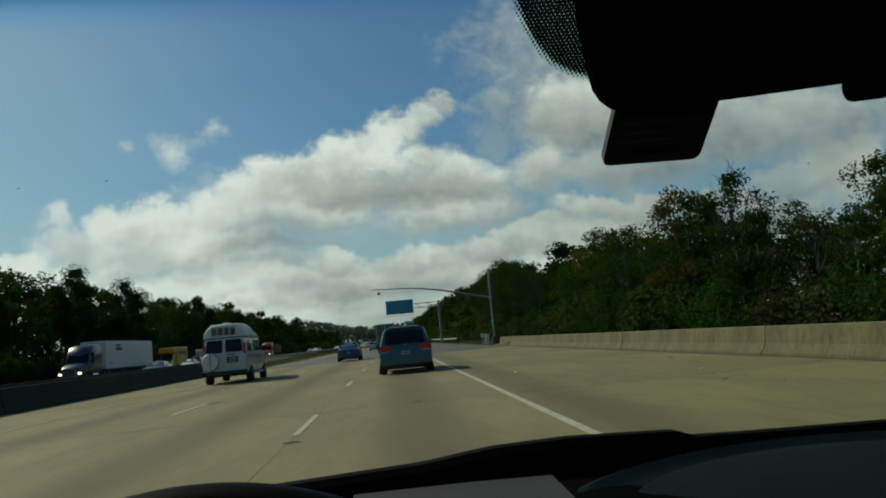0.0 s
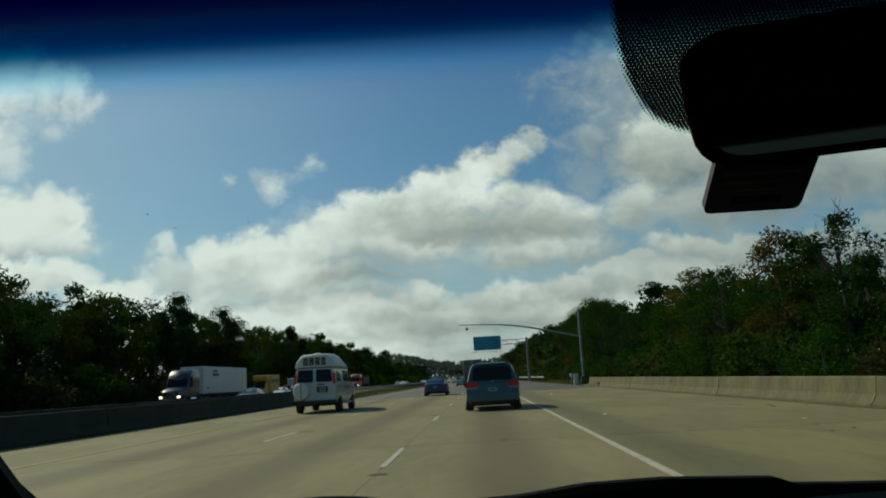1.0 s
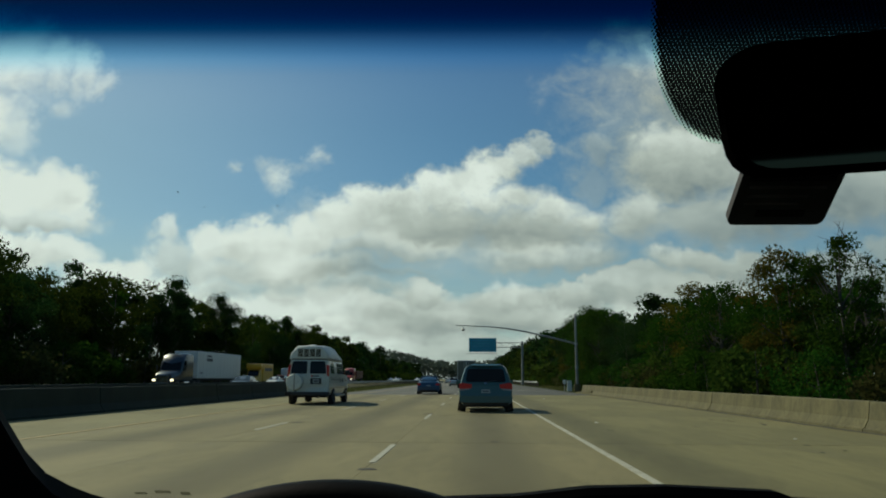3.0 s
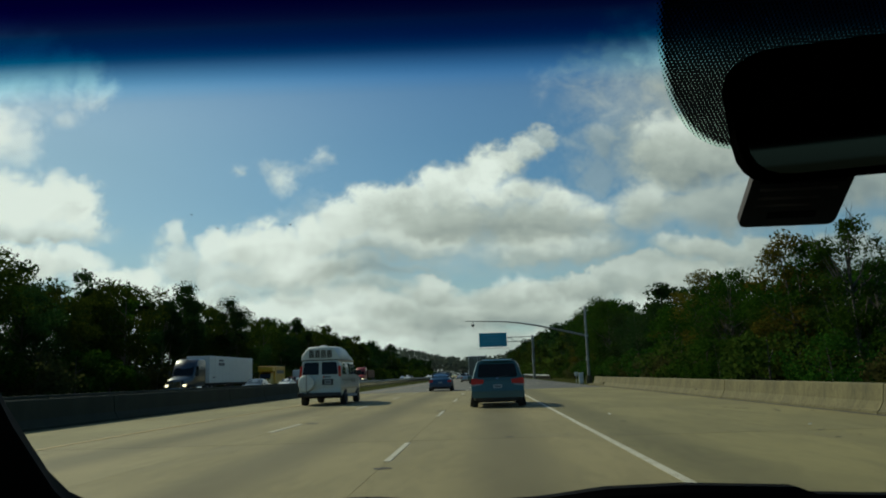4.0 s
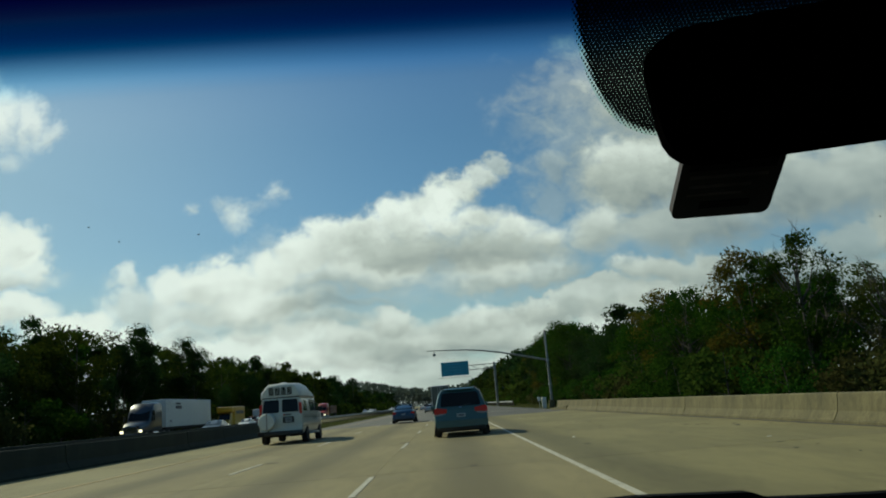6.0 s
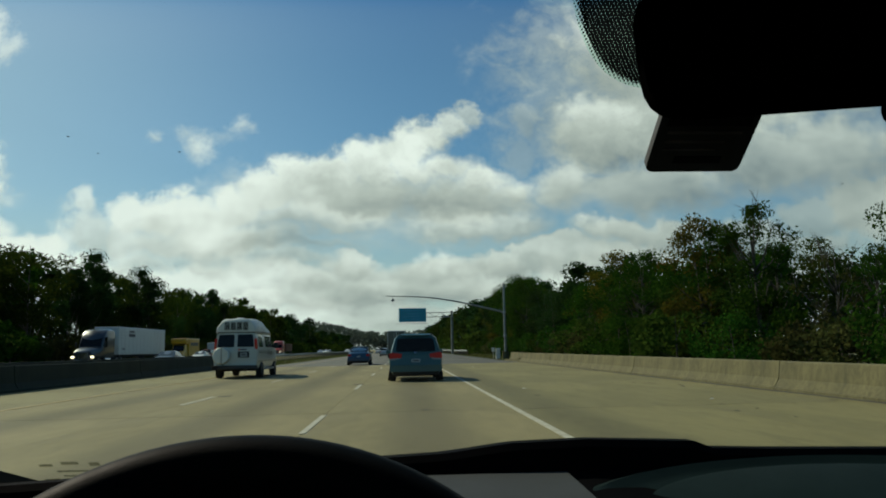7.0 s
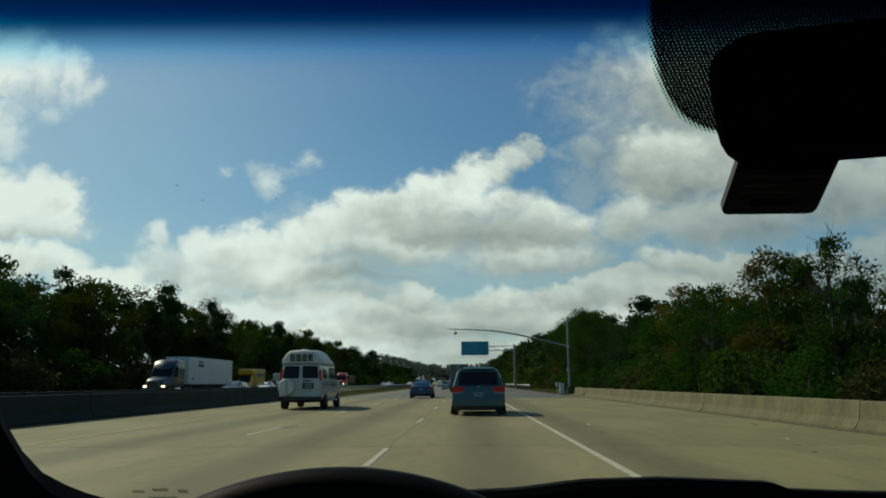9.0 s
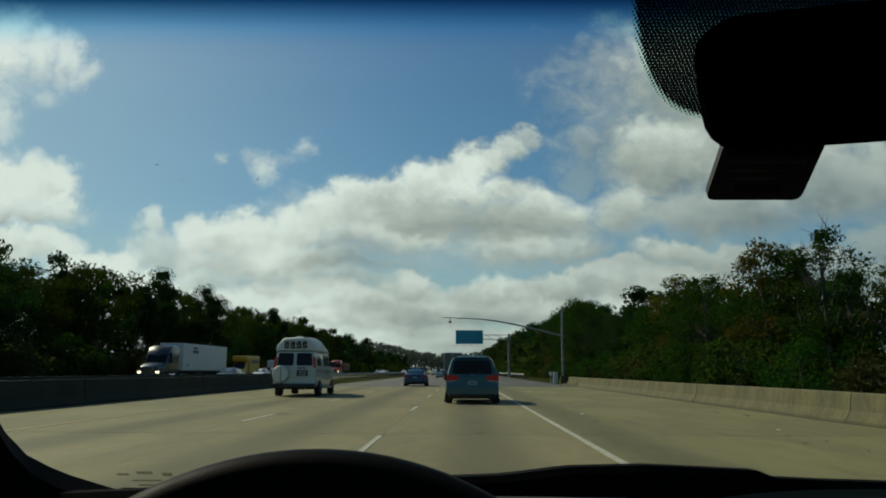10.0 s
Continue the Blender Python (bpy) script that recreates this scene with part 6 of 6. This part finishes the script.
# dust specks
rs_ = random.Random(4)
for i in range(9):
    x, y = rs_.uniform(-.35, .5), rs_.uniform(.5, .8)
    bm = bmesh.new()
    bmesh.ops.create_circle(bm, cap_ends=True, segments=6, radius=rs_.uniform(.0004, .0008), matrix=Matrix.Translation(glass_pt(x, y, .001)) @ Matrix.Rotation(-.61, 4, "X") @ Matrix.Diagonal((1.6, 1, 1, 1)))
    part("speck", bm, M["stripe"], ws)


def slab(name, outer, thick, material, label=""):
    """A lining panel: a quad grid of points made thick upwards or outwards."""
    bm = bmesh.new()
    loft(bm, [outer, [tuple(Vector(p) + Vector(thick)) for p in outer]])
    return part(name, bm, material, cabin, label)


# pillars beside the glass
for s, xf in ((-1, lambda y: lerp([(.28, -.36), (.61, -.442), (.72, -.472), (.824, -.488), (.90, -.497), (.99, -.50)], y)), (1, lambda y: lerp([(.28, 1.08), (.61, 1.162), (.824, 1.205), (.99, 1.22)], y))):
    bm = bmesh.new()
    rings = []
    for y in (.26, .40, .52, .61, .68, .74, .80, .85, .89, .915, .93, .96, 1.0):
        p = glass_pt(xf(y), y, .004)
        cut = max(0.0, y - .86) ** 2 * 9 if s < 0 else 0.0
        a = p + Vector((cut, 0, 0))
        rings.append([a, a + Vector((s * .02, -.01, -.02)), a + Vector((s * .09, -.03, -.05)), a + Vector((s * .22, .0, -.04)), a + Vector((s * .22, .05, .05)), a + Vector((s * .02, .02, .02))])
    loft(bm, rings)
    part("pillar", bm, M["cabin"], cabin, "dark windscreen pillar")

# dashboard: a padded top with a raised centre pod
bm = bmesh.new()
rings = []
for x in np.linspace(-.75, 1.45, 110):
    lift = .010 * math.exp(-((x - .20) / .16) ** 2) + .004 * math.sin(x * 9.0)
    far = lerp([(-.75, .93), (-.45, .925), (-.2, .905), (.05, .885), (.2, .878), (.4, .892), (.7, .905), (1.45, .95)], x)
    zt = 1.708 - .70 * far - .002 + .007 * max(0.0, min(1.0, (x - .045) / .07)) * max(0.0, min(1.0, (.335 - x) / .012))
    rings.append([(x, far + .05, zt - .25), (x, far + .02, zt - .012), (x, far, zt), (x, far - .028, zt + .001), (x, far - .034, zt - .006), (x, far - .036, zt - .030), (x, far - .05, zt - .036), (x, far - .20, zt - .055 + lift), (x, far - .33, zt - .10), (x, far - .36, zt - .25)])
loft(bm, rings)
part("dashboard", bm, M["dash"], cabin, "black soft dashboard top")
bm = bmesh.new()
pr = []
for k in range(48):
    a = 2 * math.pi * k / 48
    pr.append((math.cos(a), math.sin(a)))
cx, cy, cz = .43, .735, 1.029
rise = .030
lv = [(1.0, -.03), (.985, .004), (.95, .018), (.90, .022), (.84, .018), (.80, .016), (.5, .019), (.05, .020)]
loft(bm, [[(cx + .29 * k * c, cy + .115 * k * s, cz + z + rise * (s * k)) for c, s in pr] for k, z in lv])
part("speaker_pod", bm, M["pod"], cabin, "oval dark speaker pod on the dashboard")
bm = bmesh.new()
lv = [(.70, .0195), (.695, .0225), (.66, .0235), (.05, .0245)]
loft(bm, [[(cx + .29 * k * c, cy + .115 * k * s, cz + z + rise * (s * k)) for c, s in pr] for k, z in lv])
part("speaker_grille", bm, M["pod"], cabin, "dark green-black oval speaker grille")
bm = bmesh.new()
loft(bm, [[(x, .838, 1.068), (x, .70, 1.064), (x, .58, 1.04), (x, .55, .95), (x, .56, .90), (x, .80, .90)] for x in (-.03, .0, .06, .12, .172)])
part("centre_panel", bm, M["dash_grey"], cabin, "grey centre panel of the dashboard")

# steering wheel
sw = thing("steering_wheel", "black leather steering wheel", "steering wheel")
bm = bmesh.new()
tilt = Matrix.Translation((-.085, .36, .975)) @ Matrix.Rotation(radians(62), 4, "X") @ Matrix()
R_, r_ = .185, .0165
seg, ring_n = 120, 16
vv = [[bm.verts.new(tilt @ Vector(((R_ + r_ * math.cos(b)) * math.cos(a), (R_ + r_ * math.cos(b)) * math.sin(a), r_ * math.sin(b)))) for b in [2 * math.pi * j / ring_n for j in range(ring_n)]] for a in [2 * math.pi * i / seg for i in range(seg)]]
for i in range(seg):
    for j in range(ring_n):
        bm.faces.new((vv[i][j], vv[(i + 1) % seg][j], vv[(i + 1) % seg][(j + 1) % ring_n], vv[i][(j + 1) % ring_n]))
part("rim", bm, M["leather"], sw)
bm = bmesh.new()
bmesh.ops.create_cone(bm, cap_ends=True, segments=24, radius1=.075, radius2=.06, depth=.05, matrix=tilt @ Matrix.Translation((0, 0, -.02)))
part("hub", bm, M["dash"], sw)
for a in (20, 160, 270):
    bm = bmesh.new()
    c, s = math.cos(radians(a)), math.sin(radians(a))
    rod(bm, tilt @ Vector((.06 * c, .06 * s, -.015)), tilt @ Vector((R_ * c, R_ * s, 0)), .018, .014, 8)
    part("spoke", bm, M["dash"], sw)
bm = bmesh.new()
rod(bm, tilt @ Vector((0, 0, -.03)), tilt @ Vector((0, 0, -.25)), .05, .06, 16)
part("column", bm, M["dash"], sw)

# rear-view mirror
mir = thing("rear_view_mirror", "black rear-view mirror hung from the windscreen", "mirror")
place_m = Matrix.Translation((.262, .405, 1.366)) @ Matrix.Rotation(radians(-14), 4, "Z") @ Matrix.Rotation(radians(6.9), 4, "X")
out = rounded([(-.122, -.036), (.122, -.036), (.128, .03), (.11, .042), (-.11, .042), (-.128, .03)], .024, 5)
bm = bmesh.new()
loft(bm, [[place_m @ Vector((u * k, d, v * k)) for u, v in out] for k, d in ((.955, -.004), (.985, -.006), (1.0, -.001), (1.0, .012), (.93, .03), (.7, .042))])
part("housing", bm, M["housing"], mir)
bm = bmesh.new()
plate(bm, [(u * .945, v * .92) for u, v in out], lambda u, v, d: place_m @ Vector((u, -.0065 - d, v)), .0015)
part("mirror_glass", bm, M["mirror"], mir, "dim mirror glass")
bm = bmesh.new()
plate(bm, rounded([(.010, -.046), (.034, -.046), (.036, -.034), (.008, -.034)], .005), lambda u, v, d: place_m @ Vector((u, -.004 + d, v)), .02)
part("dimmer_tab", bm, M["housing"], mir)
bm = bmesh.new()
rod(bm, place_m @ Vector((0, .03, .01)), (.262, .43, 1.415), .013, .012, 10)
part("stalk", bm, M["housing"], mir)

# toll tag stuck to the glass below the mirror
tg = thing("toll_tag", "dark grey toll transponder stuck to the windscreen", "toll tag")


def tag_pt(u, v, d):
    """u across, v up the glass from the lower edge."""
    return glass_pt(.174 + u, .543 - v, .004 + d)


bm = bmesh.new()
plate(bm, rounded([(0, 0), (.068, 0), (.070, .082), (.002, .082)], .006), lambda u, v, d: tag_pt(u, v, d - .003), .006)
part("body", bm, M["tag"], tg)
for u0, v0, u1, v1, key in ((.006, .034, .064, .078, "tag_dark"), (.008, .0285, .060, .0305, "tag_light"), (.008, .022, .05, .024, "tag_light"), (.018, .007, .052, .012, "tag_dark"), (.008, .0165, .045, .018, "tag_light")):
    bm = bmesh.new()
    plate(bm, [(u0, v0), (u1, v0), (u1, v1), (u0, v1)], lambda u, v, d: tag_pt(u, v, .0032 + d), .0006)
    part("print_bar", bm, M[key], tg)

# roof lining, doors, seats' back wall with a rear window, floor: they close the cabin
slab("roof_lining", [(-.78, .29, 1.505), (1.48, .29, 1.505), (1.48, -2.2, 1.52), (-.78, -2.2, 1.52)], (0, 0, .04), M["cabin"])
slab("header", [(-.78, .27, 1.53), (1.48, .27, 1.53), (1.48, .33, 1.47), (-.78, .33, 1.47)], (0, .02, .03), M["cabin"])
for x in (-.72, 1.42):
    slab("door_panel", [(x, 1.1, .35), (x, 1.1, 1.0), (x, -2.2, 1.02), (x, -2.2, .35)], (.05, 0, 0), M["cabin"])
    slab("door_frame", [(x, .30, 1.0), (x, .30, 1.52), (x, .22, 1.52), (x, .16, 1.0)], (.05, 0, 0), M["cabin"])
    slab("rear_post", [(x, -1.0, 1.0), (x, -1.0, 1.52), (x, -1.25, 1.52), (x, -1.25, 1.0)], (.05, 0, 0), M["cabin"])
slab("rear_bench", [(-.7, -1.5, .35), (1.4, -1.5, .35), (1.4, -1.75, 1.12), (-.7, -1.75, 1.12)], (0, -.2, 0), M["cabin"])
slab("rear_header", [(-.7, -2.2, 1.40), (1.4, -2.2, 1.40), (1.4, -2.2, 1.54), (-.7, -2.2, 1.54)], (0, -.05, 0), M["cabin"])
slab("cabin_floor", [(-.78, 1.2, .33), (1.48, 1.2, .33), (1.48, -2.2, .33), (-.78, -2.2, .33)], (0, 0, -.05), M["cabin"])
slab("bulkhead", [(-.78, 1.0, .33), (1.48, 1.0, .33), (1.48, 1.0, .92), (-.78, 1.0, .92)], (0, .05, 0), M["cabin"])
bm = bmesh.new()
box(bm, (.78, -.25, .95), (.5, .16, .75), .06, seg=2)
part("seat_back", bm, M["cabin"], cabin)

# ---- concrete slabs of the deck ----
rows_y = np.arange(-29.0, DECK_END + .01, 11.0)
for i, (xa, xb) in enumerate(zip(LANES, LANES[1:])):
    bm = bmesh.new()
    box(bm, (0, 0, -.04), (xb - xa - .006, 11.0 - .022, .08))
    me = bpy.data.meshes.new("slab")
    bm.to_mesh(me)
    bm.free()
    me.materials.append(M["lane" if 0 < i < 4 else "shoulder" if i == 4 else "concrete"])
    for ya in rows_y[:-1]:
        o = new("slab", me)
        o.parent = road
        o.location = ((xa + xb) / 2, ya + 5.5, 0)
